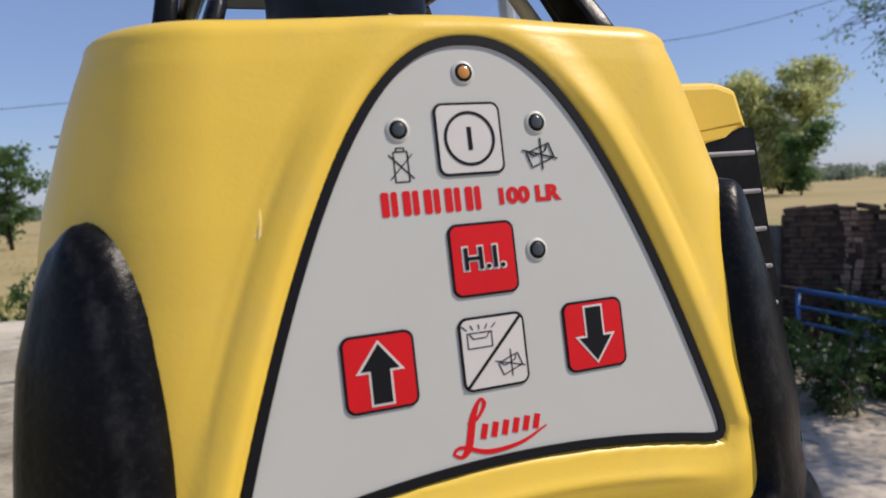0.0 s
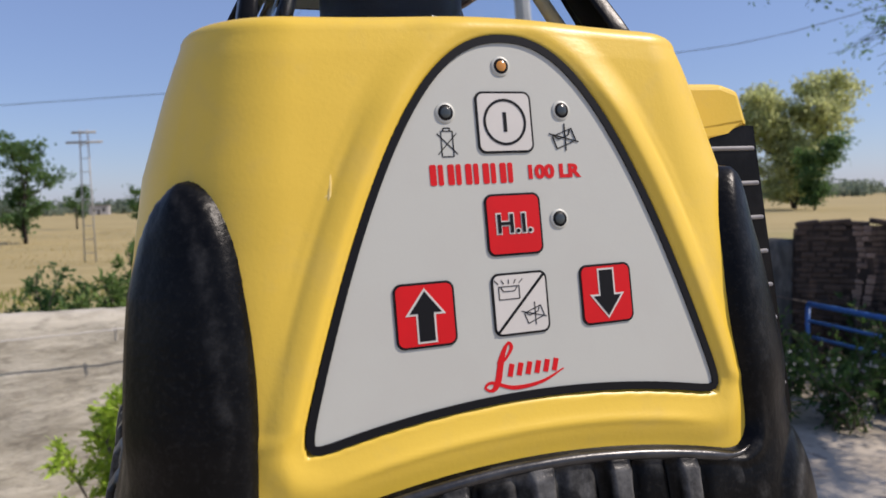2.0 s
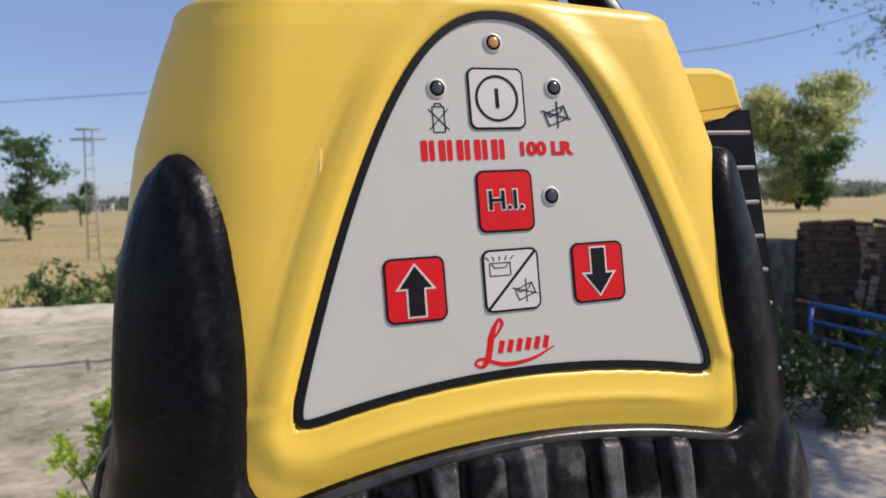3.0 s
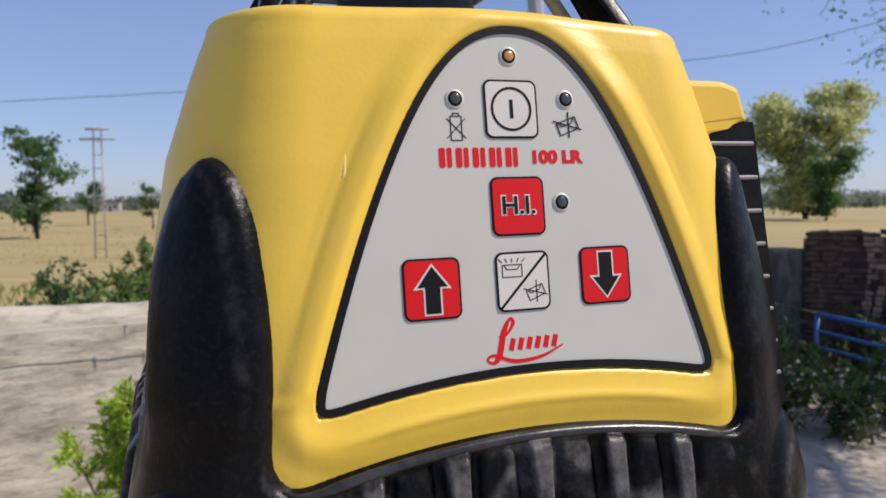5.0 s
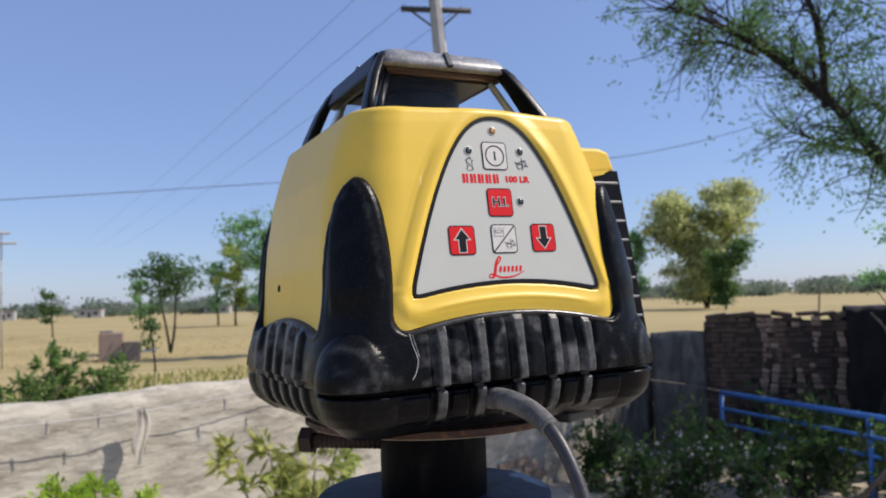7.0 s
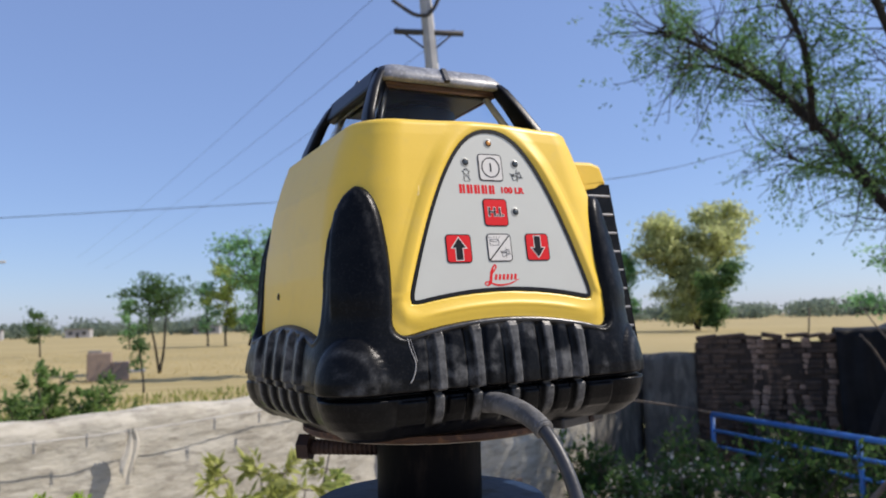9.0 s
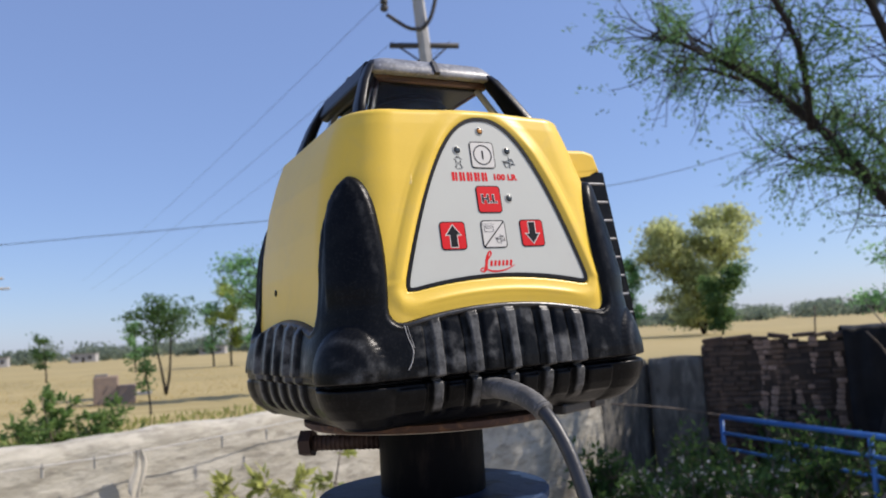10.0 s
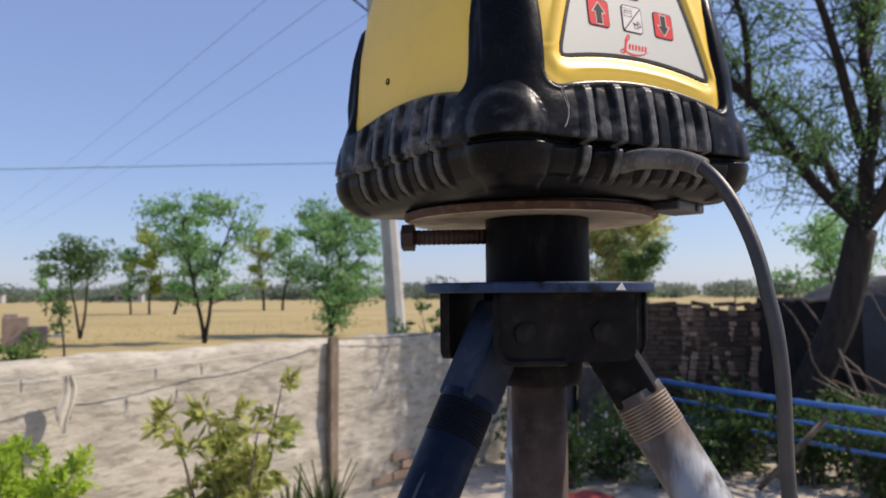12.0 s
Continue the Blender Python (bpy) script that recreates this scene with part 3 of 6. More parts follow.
def bumper_mesh():
    """The rubber skin: a ribbed skirt with a tall fin and a dome at each corner; it dips under the housing where it ends."""
    zs = np.linspace(0.003, 0.143, 240)
    rows, worn = [], []
    for z in zs:
        X, Y, NX, NY, side, u, c = section(z)
        top = 0.0635 - 2.0 * np.minimum(np.abs(u), 0.0655) ** 2
        q = (FIN_TOP - z) / 0.072
        w = 0.0212 * (1 - (1 - min(q, 1.0)) ** 2.2) ** 0.52 if q > 0 else (FIN_TOP - z)
        d1, d2 = top - z, (w - c) if q > 0 else np.minimum(w, w - c)
        k = 0.011
        hmix = np.clip(0.5 + 0.5 * (d1 - d2) / k, 0, 1)
        d = d2 * (1 - hmix) + d1 * hmix + k * hmix * (1 - hmix)
        fin = smooth((z - 0.060) / 0.02) * np.ones(len(X))
        off = np.where(d < 0, np.maximum(d * 2.0, -0.003), (0.0042 + 0.0022 * fin) * (1 - np.exp(-d * 2.0 / (0.0042 + 0.0022 * fin))))
        off = np.where((NX < -0.9) & (d > 0), off - 0.0028 * fin * smooth(d / 0.004), off)
        # a fine bead along the upper edge of the skirt
        bead = np.exp(-((d - 0.0021) / 0.0014) ** 2) * (1 - 0.45 * fin)
        off += 0.0013 * bead
        lower = float(np.interp(z, [0.0, 0.004, 0.008, 0.013, 0.0185, 0.0245, 0.0258, 0.0266, 0.033, 0.045, 0.056, 0.066, 0.15], [-0.0190, -0.0135, -0.0080, -0.0045, -0.0026, -0.0016, -0.0016, 0.0024, 0.0026, 0.0018, 0.0005, 0.0, -0.0005]))
        front = np.where(NY < -0.25, 1.0, 0.35)
        off = off + (lower if lower < -0.0017 or z > 0.03 else lower * front) * (d > 0)
        # parting line under the overhanging skirt
        off -= 0.0042 * front * math.exp(-((z - 0.0249) / 0.0011) ** 2)
        off += 0.0022 * smooth((Y - 0.02) / 0.05) * float(1 - smooth((z - 0.052) / 0.014)) * (d > 0)
        # corner domes above the parting line
        rho = np.hypot(c / 0.0178, (z - 0.0320) / 0.0235)
        off += 0.0076 * np.where((X < 0) & (Y > 0), 0.4, np.where((X > 0) & (Y < 0), 0.5, 1.0)) * np.clip(1 - rho ** 2, 0, 1) ** 0.65 * float(smooth((z - 0.0252) / 0.0016))
        off += 0.0066 * np.clip(1 - (c / 0.0250) ** 2, 0, 1) * (1 - float(smooth((z - 0.0250) / 0.0016)))
        # flat upright ribs with a groove on each side
        near = np.min(np.abs(u[:, None] - np.array(RIBS)[None, :]), axis=1)
        near = np.where(c > 0.028, near, 1.0)
        half = 0.0031 + 0.0008 * float(smooth((z - 0.045) / 0.02))
        flat = 1 - smooth((near - half + 0.0009) / 0.0014)
        gate = np.clip((d - 0.0020) / 0.0030, 0, 1)
        low_gate = float(smooth((z - 0.0045) / 0.006)) if z < 0.0249 else 1.0
        off += (0.0024 * flat - 0.0020 * np.exp(-((near - half - 0.0022) / 0.0015) ** 2)) * gate * low_gate
        # shallow pads under the parting line
        if z < 0.0249:
            pad = np.zeros(len(X))
            for u0, u1 in ((-0.0740, -0.0525), (-0.0418, -0.0290), (0.0052, 0.0182), (0.0282, 0.0400), (0.0505, 0.0745)):
                pad = np.maximum(pad, smooth((u - u0) / 0.0012) * smooth((u1 - u) / 0.0012))
            off += 0.0016 * pad * float(smooth((z - 0.0075) / 0.0016) * smooth((0.0222 - z) / 0.0014)) * (NY < -0.8)
        dusty = np.clip(1 - np.abs(rho - 0.72) / 0.30, 0, 1) * (z > 0.027) * 0.62
        patch = np.zeros(len(X))
        if 0.027 < z < 0.066:
            for q in np.where((d > 0.001) & (NY < 0.2))[0]:
                patch[q] = min(1.0, max(0.0, 0.52 + 0.9 * noise.fractal((X[q] * 55, Y[q] * 55, z * 55), 0.8, 2.0, 3)))
        patch *= np.where(np.abs(u) < 0.064, 1.0, 0.72 * float(smooth((0.056 - z) / 0.012)))
        flat = flat * 0.85
        worn.append(np.maximum(np.maximum(np.maximum(0.92 * patch, flat * gate * low_gate), 0.45 * bead * (d > -0.001)), np.maximum(dusty, 0.42 * fin * np.exp(-((d - 0.0065) / 0.0040) ** 2))))
        rows.append(np.stack([X + NX * off, Y + NY * off, np.full(len(X), z)], 1))
    first = rows[0].copy()
    first[:, :2] *= 0.96
    first[:, 2] = 0.0005
    rows.insert(0, first)
    worn.insert(0, worn[0])
    n = len(rows[0])
    faces = [(i * n + k, i * n + (k + 1) % n, (i + 1) * n + (k + 1) % n, (i + 1) * n + k) for i in range(len(rows) - 1) for k in range(n)]
    faces.append(tuple(reversed(range(n))))
    me = mesh_from("bumper", np.concatenate(rows), faces, M_BUMPER, smooth=True)
    me.attributes.new("wear", "FLOAT", "POINT").data.foreach_set("value", np.concatenate(worn).astype(np.float32))
    return me


part("housing", housing_mesh(), LEVEL, "yellow moulded plastic housing")
part("bumper", bumper_mesh(), LEVEL, "dusty black rubber bumper with ribs and corner fins")


# ---- control panel ----
def slab(name, outline, z0, z1, mats, hole=None):
    """A flat plate with the given outline between two heights; with a hole, a ring."""
    n = len(outline)
    verts = [(x, y, z0) for x, y in outline] + [(x, y, z1) for x, y in outline]
    faces = [(k, (k + 1) % n, n + (k + 1) % n, n + k) for k in range(n)]
    if hole is None:
        faces += [tuple(range(n, 2 * n)), tuple(reversed(range(n)))]
    else:
        verts += [(x, y, z0) for x, y in hole] + [(x, y, z1) for x, y in hole]
        for k in range(n):
            j = (k + 1) % n
            faces += [(n + k, n + j, 3 * n + j, 3 * n + k), (2 * n + j, 2 * n + k, 3 * n + k, 3 * n + j), (j, k, 2 * n + k, 2 * n + j)]
    return mesh_from(name, verts, faces, mats)


def rounded(w, h, r, cx=0.0, cy=0.0, n=8):
    pts = []
    for sx, sy, a0 in ((1, -1, -90), (1, 1, 0), (-1, 1, 90), (-1, -1, 180)):
        for k in range(n + 1):
            a = radians(a0 + 90 * k / n)
            pts.append((cx + sx * (w / 2 - r) + r * math.cos(a), cy + sy * (h / 2 - r) + r * math.sin(a)))
    return pts


def circle(r, cx=0.0, cy=0.0, n=32):
    return [(cx + r * math.cos(2 * math.pi * k / n), cy + r * math.sin(2 * math.pi * k / n)) for k in range(n)]


class Sheet:
    """Collects flat pieces of several colours into one mesh."""

    def __init__(self):
        self.v, self.f, self.m = [], [], []

    def poly(self, outline, z0, z1, mat):
        b, n = len(self.v), len(outline)
        self.v += [(x, y, z0) for x, y in outline] + [(x, y, z1) for x, y in outline]
        self.f.append(tuple(b + n + k for k in range(n)))
        self.m.append(mat)
        for k in range(n):
            self.f.append((b + k, b + (k + 1) % n, b + n + (k + 1) % n, b + n + k))
            self.m.append(mat)

    def bar(self, x0, y0, x1, y1, w, z0, z1, mat):
        d = Vector((x1 - x0, y1 - y0))
        d.normalize()
        o = Vector((-d.y, d.x)) * (w / 2)
        self.poly([(x0 - o.x, y0 - o.y), (x1 - o.x, y1 - o.y), (x1 + o.x, y1 + o.y), (x0 + o.x, y0 + o.y)], z0, z1, mat)

    def ring(self, outer, inner, z0, z1, mat):
        b, n = len(self.v), len(outer)
        for o in (outer, inner):
            self.v += [(x, y, z0) for x, y in o] + [(x, y, z1) for x, y in o]
        for k in range(n):
            j = (k + 1) % n
            for q in ((b + k, b + j, b + n + j, b + n + k), (b + n + k, b + n + j, b + 3 * n + j, b + 3 * n + k), (b + 2 * n + j, b + 2 * n + k, b + 3 * n + k, b + 3 * n + j)):
                self.f.append(q)
                self.m.append(mat)

    def mesh(self, name, mats):
        return mesh_from(name, self.v, self.f, mats, self.m)


def panel_parts():
    panel = part("control_panel", slab("control_panel", [tuple(p) for p in arch_outline(0.0010)], -0.0025, 0.0014, M_PANEL), LEVEL, "light grey keypad foil", PANEL)
    part("border", slab("border", [tuple(p) for p in arch_outline(-0.0006)], -0.002, 0.0019, M_INK, [tuple(p) for p in arch_outline(0.0015)]), panel, "black edge line")
    T = 0.0016

    def key(name, x, y, face, draw, label):
        s = Sheet()
        s.poly(rounded(0.0162, 0.0164, 0.0022), -0.0004, 0.00030, 1)
        s.poly(rounded(0.0150, 0.0152, 0.0017), 0.0, 0.00045, 0)
        draw(s)
        part(name, s.mesh(name, [face, M_INK, M_WHITE]), panel, label, Matrix.Translation((x, y, T - 0.0002)))

    def arrow(sgn):
        def draw(s):
            big = [(-0.0026, -0.0070), (0.0026, -0.0070), (0.0026, 0.0), (0.0054, 0.0), (0, 0.0068), (-0.0054, 0.0), (-0.0026, 0.0)]
            small = [(-0.0021, -0.0065), (0.0021, -0.0065), (0.0021, 0.0005), (0.0043, 0.0005), (0, 0.0060), (-0.0043, 0.0005), (-0.0021, 0.0005)]
            for o, a, z in ((big, 2, 0.0), (small, 1, 0.00012)):
                pts = [(x * sgn, y * sgn) for x, y in o]
                # two convex pieces: shaft and head
                s.poly([pts[0], pts[1], pts[2], pts[6]], 0.0002, 0.00054 + z * 0.6, a)
                s.poly([pts[3], pts[4], pts[5]], 0.0002, 0.00054 + z * 0.6, a)
        return draw

    def power(s):
        s.ring(circle(0.0062), circle(0.0055), 0.0002, 0.00056, 1)
        s.poly([(-0.0005, -0.0026), (0.0005, -0.0026), (0.0005, 0.0026), (-0.0005, 0.0026)], 0.0002, 0.00056, 1)

    def level_icon(s, cx, cy, k, turn, crossed):
        """A little box with a bubble; crossed out where it is off."""
        ca, sa = math.cos(turn), math.sin(turn)

        def pt(x, y):
            return cx + k * (x * ca - y * sa), cy + k * (x * sa + y * ca)
        lines = [((-3, -2), (3, -2)), ((3, -2), (3, 1.4)), ((3, 1.4), (-3, 1.4)), ((-3, 1.4), (-3, -2)), ((-2.4, 1.2), (-1.6, 0.1)), ((-1.6, 0.1), (1.6, 0.1)), ((1.6, 0.1), (2.4, 1.2))]
        if crossed:
            lines += [((-3.6, 2.4), (3.6, -2.6)), ((-0.8, -3.4), (1.6, 3.2))]
        else:
            lines += [((x * 0.75, 2.1), (x * 1.05, 3.2)) for x in (-4, -2, 0, 2, 4)]
        for a, b in lines:
            s.bar(*pt(*a), *pt(*b), 0.00022, 0.0002, 0.00056, 1)

    def mode(s):
        s.bar(-0.0072, -0.0073, 0.0072, 0.0073, 0.0007, 0.0002, 0.00058, 1)
        level_icon(s, -0.0032, 0.0033, 0.00098, 0.0, False)
        level_icon(s, 0.0035, -0.0030, 0.00086, 0.35, True)

    key("power_key", -0.0012, 0.0756, M_WHITE, power, "off-white power key with a ring sign")
    key("height_key", -0.0010, 0.0485, M_RED, lambda s: None, "red key marked H.I.")
    key("up_key", -0.0276, 0.0272, M_RED, arrow(1), "red key with a black up arrow")
    key("mode_key", -0.0010, 0.0277, M_WHITE, mode, "off-white key split by a black line")
    key("down_key", 0.0252, 0.0279, M_RED, arrow(-1), "red key with a black down arrow")

    def lamp(x, y, mat, label):
        collar = lathe_mesh("indicator_lamp", [(0.0027, 0.0), (0.0027, 0.0003), (0.0021, 0.0006), (0.0019, 0.0006), (0.0019, 0.0005), (0.0014, 0.0008), (0.0006, 0.0010)], [M_PANEL, mat, M_INK], 24)
        for p in collar.polygons:
            r = math.hypot(p.center.x, p.center.y)
            p.material_index = 1 if r < 0.0016 else (2 if r < 0.00201 else 0)
        part("indicator_lamp", collar, panel, label, Matrix.Translation((x, y, T - 0.0003)))

    lamp(-0.0010, 0.0905, M_AMBER, "small lit amber lamp")
    for x, y in ((-0.0178, 0.0782), (0.0160, 0.0786), (0.0126, 0.0492)):
        lamp(x, y, M_LED, "small unlit dark lamp")

    s = Sheet()
    for a, b in (((-1.6, -4), (1.6, -4)), ((1.6, -4), (1.6, 2.6)), ((1.6, 2.6), (-1.6, 2.6)), ((-1.6, 2.6), (-1.6, -4)), ((-0.9, 2.6), (-0.9, 3.4)), ((-0.9, 3.4), (0.9, 3.4)), ((0.9, 3.4), (0.9, 2.6)), ((-2.7, 2.0), (2.7, -3.4)), ((2.7, 2.0), (-2.7, -3.4))):
        s.bar(a[0] * 0.001, a[1] * 0.001, b[0] * 0.001, b[1] * 0.001, 0.00026, -0.0004, 0.0001, 0)
    part("battery_sign", s.mesh("battery_sign", [M_INK]), panel, "thin black crossed-out battery sign", Matrix.Translation((-0.0178, 0.0709, T - 0.00018)))
    s = Sheet()
    level_icon(s, 0, 0, 0.00105, 0.35, True)
    part("level_sign", s.mesh("level_sign", [M_INK, M_INK]), panel, "thin black crossed-out level sign", Matrix.Translation((0.0162, 0.0713, T - 0.0005)))

    def lettering(name, body, size, x, y, z, mat, parent, label, bold=0.0, width=None):
        cu = bpy.data.curves.new(name, "FONT")
        cu.body, cu.size, cu.extrude, cu.offset = body, size, 0.00005, bold
        cu.align_x, cu.align_y = "CENTER", "CENTER"
        tmp = bpy.data.objects.new(name, cu)
        scene.collection.objects.link(tmp)
        bpy.context.view_layer.update()
        me = bpy.data.meshes.new_from_object(tmp.evaluated_get(bpy.context.evaluated_depsgraph_get()))
        bpy.data.objects.remove(tmp)
        me.materials.clear()
        me.materials.append(mat)
        ob = part(name, me, parent, label)
        k = (width / ob.dimensions.x) if width else 1.0
        ob.matrix_basis = Matrix.Translation((x, y, z)) @ Matrix.Diagonal((k, 1, 1, 1))
        return ob

    lettering("key_lettering", "H.I.", 0.0072, -0.0010, 0.0485, T + 0.0003, M_WHITE, panel, "black letters with a pale outline", 0.00042, 0.0108)
    lettering("key_lettering", "H.I.", 0.0070, -0.0010, 0.0485, T + 0.00045, M_INK, panel, "black letters with a pale outline", 0.00010, 0.0098)
    lettering("model_lettering", "100 LR", 0.0048, 0.0119, 0.0620, T - 0.0001, M_RED, panel, "red model lettering", 0.00026, 0.0160)
    # the maker's word marks as plain red shapes
    s = Sheet()
    for k in range(5):
        x = -0.0240 + 0.0049 * k
        s.poly(rounded(0.0018, 0.0054, 0.0005, x + 0.0010, 0.0), -0.0004, 0.0001, 0)
        s.poly(rounded(0.0014, 0.0054, 0.0005, x + 0.0031, 0.0), -0.0004, 0.0001, 0)
    part("word_mark", s.mesh("word_mark", [M_RED]), panel, "red block-shaped mark", Matrix.Translation((0.0006, 0.0622, T - 0.00018)))

    s = Sheet()

    def stroke(points, widths):
        line = spline([(x, y, 0) for x, y in points], 8)
        n = len(line)
        for i in range(n - 1):
            q = i / (n - 1) * (len(widths) - 1)
            k = int(q)
            w = widths[k] + (widths[min(k + 1, len(widths) - 1)] - widths[k]) * (q - k)
            a, b = line[i], line[i + 1]
            d = (b - a).normalized() * 0.00022
            s.bar(a.x - d.x, a.y - d.y, b.x + d.x, b.y + d.y, w, -0.0004, 0.0001 + i * 1e-7, 0)
    mm = 0.001
    # a tall looped swash with an underline, and slanted bars
    stroke([(-8.2 * mm, 5.0 * mm), (-6.2 * mm, 5.4 * mm), (-4.0 * mm, 8.4 * mm), (-5.0 * mm, 9.6 * mm), (-7.0 * mm, 6.0 * mm), (-8.6 * mm, 0.0), (-10.4 * mm, -2.0 * mm), (-12.2 * mm, -1.0 * mm), (-10.2 * mm, 0.0), (-4.0 * mm, -2.0 * mm), (4.0 * mm, -1.4 * mm), (10.6 * mm, 1.2 * mm)],
           [0.0004, 0.0006, 0.0010, 0.0006, 0.0017, 0.0018, 0.0007, 0.0006, 0.0008, 0.0011, 0.0008, 0.0003])
    for x in (-4.6, -2.0, 0.6, 3.2, 5.8, 8.4):
        s.bar((x - 0.45) * mm, 1.0 * mm, (x + 0.45) * mm, 4.2 * mm, 0.00145, -0.0004, 0.0001, 0)
    part("word_mark", s.mesh("word_mark", [M_RED]), panel, "red swash mark", Matrix.Translation((-0.0008, 0.0080, T - 0.00018)))


panel_parts()


# ---- rotor head on the level ----
CAP_Z, CAP_H, CAP_V = 1.8400 - BASE_Z, 0.0432, 0.0090


def head_parts():
    # roof plate with a broad chamfered edge
    def ring(h, z, r):
        return [(x, y + CAP_V, z) for x, y in rounded(2 * h, 2 * h, r, n=5)]
    rows = [ring(0.030, CAP_Z - 0.0105, 0.008), ring(CAP_H + 0.0042, CAP_Z - 0.0122, 0.009), ring(CAP_H + 0.0052, CAP_Z - 0.0108, 0.010), ring(CAP_H + 0.0032, CAP_Z - 0.0062, 0.010), ring(CAP_H - 0.0004, CAP_Z - 0.0014, 0.010), ring(CAP_H - 0.0030, CAP_Z, 0.009), ring(CAP_H - 0.008, CAP_Z + 0.0010, 0.008), ring(0.012, CAP_Z + 0.0016, 0.006)]
    n = len(rows[0])
    faces = [(i * n + k, i * n + (k + 1) % n, (i + 1) * n + (k + 1) % n, (i + 1) * n + k) for i in range(len(rows) - 1) for k in range(n)]
    faces += [tuple(range((len(rows) - 1) * n, len(rows) * n)), tuple(reversed(range(n)))]
    cap = part("cap", mesh_from("cap", sum(rows, []), faces, M_CAP, smooth=True), LEVEL, "dusty black plastic roof of the rotor head")
    for k in range(4):
        a = k * math.pi / 2
        part("sight_notch", box_mesh("sight_notch", (0.0040, 0.0032, 0.0118), M_BLACK, 0.0006), cap, "",
             Matrix.Translation((0, CAP_V, 0)) @ Matrix.Rotation(a, 4, "Z") @ Matrix.Translation((0, -CAP_H - 0.0026, CAP_Z - 0.0060)) @ Matrix.Rotation(-0.54, 4, "X"))
    # a visor that hangs from the roof's shaded side
    part("side_visor", box_mesh("side_visor", (0.0080, 2 * CAP_H + 0.002, 0.0160), M_LEG, 0.0022), cap, "black visor under the roof's side",
         Matrix.Translation((-CAP_H - 0.0034, CAP_V, CAP_Z - 0.0125)) @ Matrix.Rotation(0.35, 4, "Y"))
    # four slim legs that spread to the housing
    FOOT = 0.0645
    for sx, sy in ((-1, -1), (1, -1), (1, 1), (-1, 1)):
        a = Vector((sx * (CAP_H - (0.0030 if sx > 0 else -0.0008)), sy * (CAP_H - 0.0005) + CAP_V, CAP_Z - (0.0085 if sx > 0 else 0.0045)))
        b = Vector((sx * FOOT, sy * FOOT + CAP_V, 0.166))
        bow = Vector((sx * 0.0042, sy * 0.0042, 0.0)) * (1.0 if sx < 0 else 0.3)
        k0 = 1.5 if (sx, sy) == (-1, -1) else 2.2
        verts, faces = [], []
        stations = [(0.0, 0.0020, 0.0048), (0.08, 0.0029, 0.0062), (0.3, 0.0031, 0.0068), (0.6, 0.0032, 0.0080), (1.0, 0.0037, 0.0100)]
        for q, w, t in stations:
            p = a.lerp(b, q) + bow * (4 * q * (1 - q))
            for x, y in rounded(k0 * 1.05 * w, k0 * t, w * 0.5, n=3):
                verts.append((p.x + x, p.y + y, p.z))
        n4 = len(verts) // len(stations)
        for i in range(len(stations) - 1):
            for k in range(n4):
                faces.append((i * n4 + k, (i + 1) * n4 + k, (i + 1) * n4 + (k + 1) % n4, i * n4 + (k + 1) % n4))
        faces += [tuple(range(n4)), tuple(reversed(range((len(stations) - 1) * n4, len(stations) * n4)))]
        part("head_leg", mesh_from("head_leg", verts, faces, M_LEG, smooth=True), LEVEL)
        # pale inner post beside the leg
        a2, b2 = a + Vector((-sx * 0.0052, -sy * 0.0052, -0.008)), b + Vector((-sx * 0.0085, -sy * 0.0085, 0.0))
        part("inner_post", tube_mesh("inner_post", [a2, b2], [0.0022, 0.0028], M_BEIGE if (sx, sy) != (-1, -1) else M_LEG, 8), LEVEL, "beige plastic inner post" if (sx, sy) != (-1, -1) else "")
    # sloped clear panes
    for k in range(4):
        a = k * math.pi / 2
        t, f = CAP_H - 0.003, FOOT - 0.005
        z1, z0 = CAP_Z - 0.009, 0.1715
        R = Matrix.Rotation(a, 4, "Z")
        vs = [R @ Vector(v) + Vector((0, CAP_V, 0)) for v in ((-f, -f, z0), (f, -f, z0), (t, -t, z1), (-t, -t, z1), (-f, -f + 0.0015, z0), (f, -f + 0.0015, z0), (t, -t + 0.0015, z1), (-t, -t + 0.0015, z1))]
        pane = part("pane", mesh_from("pane", vs, [(0, 1, 2, 3), (7, 6, 5, 4), (0, 4, 5, 1), (1, 5, 6, 2), (2, 6, 7, 3), (3, 7, 4, 0)], M_GLASS), LEVEL, "clear window pane")
        pane.visible_shadow = False
    part("rotor", lathe_mesh("rotor", [(0.031, 0.166), (0.031, 0.181), (0.027, 0.183), (0.027, 0.206), (0.024, 0.208), (0.024, CAP_Z - 0.0155)], M_RUBBER, 40), LEVEL, "dark spinning rotor drum", Matrix.Translation((0, CAP_V, 0)))
    part("prism", box_mesh("prism", (0.016, 0.010, 0.012), M_BLACK, 0.001), LEVEL, "dark prism block", Matrix.Translation((0.006, CAP_V - 0.033, 0.186)) @ Matrix.Rotation(0.5, 4, "Z"))
    part("head_ring", box_mesh("head_ring", (0.108, 0.108, 0.004), M_BLACK, 0.001), LEVEL, "dark inner frame", Matrix.Translation((0, CAP_V, 0.171)))
    part("top_frame", box_mesh("top_frame", (0.0815, 0.0815, 0.003), M_TAN, 0.001), LEVEL, "brown edge under the roof", Matrix.Translation((0, CAP_V, CAP_Z - 0.0130)))
    part("roof_lining", box_mesh("roof_lining", (0.0725, 0.0725, 0.003), M_RUBBER, 0.001), LEVEL, "black underside of the roof", Matrix.Translation((0, CAP_V, CAP_Z - 0.0154)))
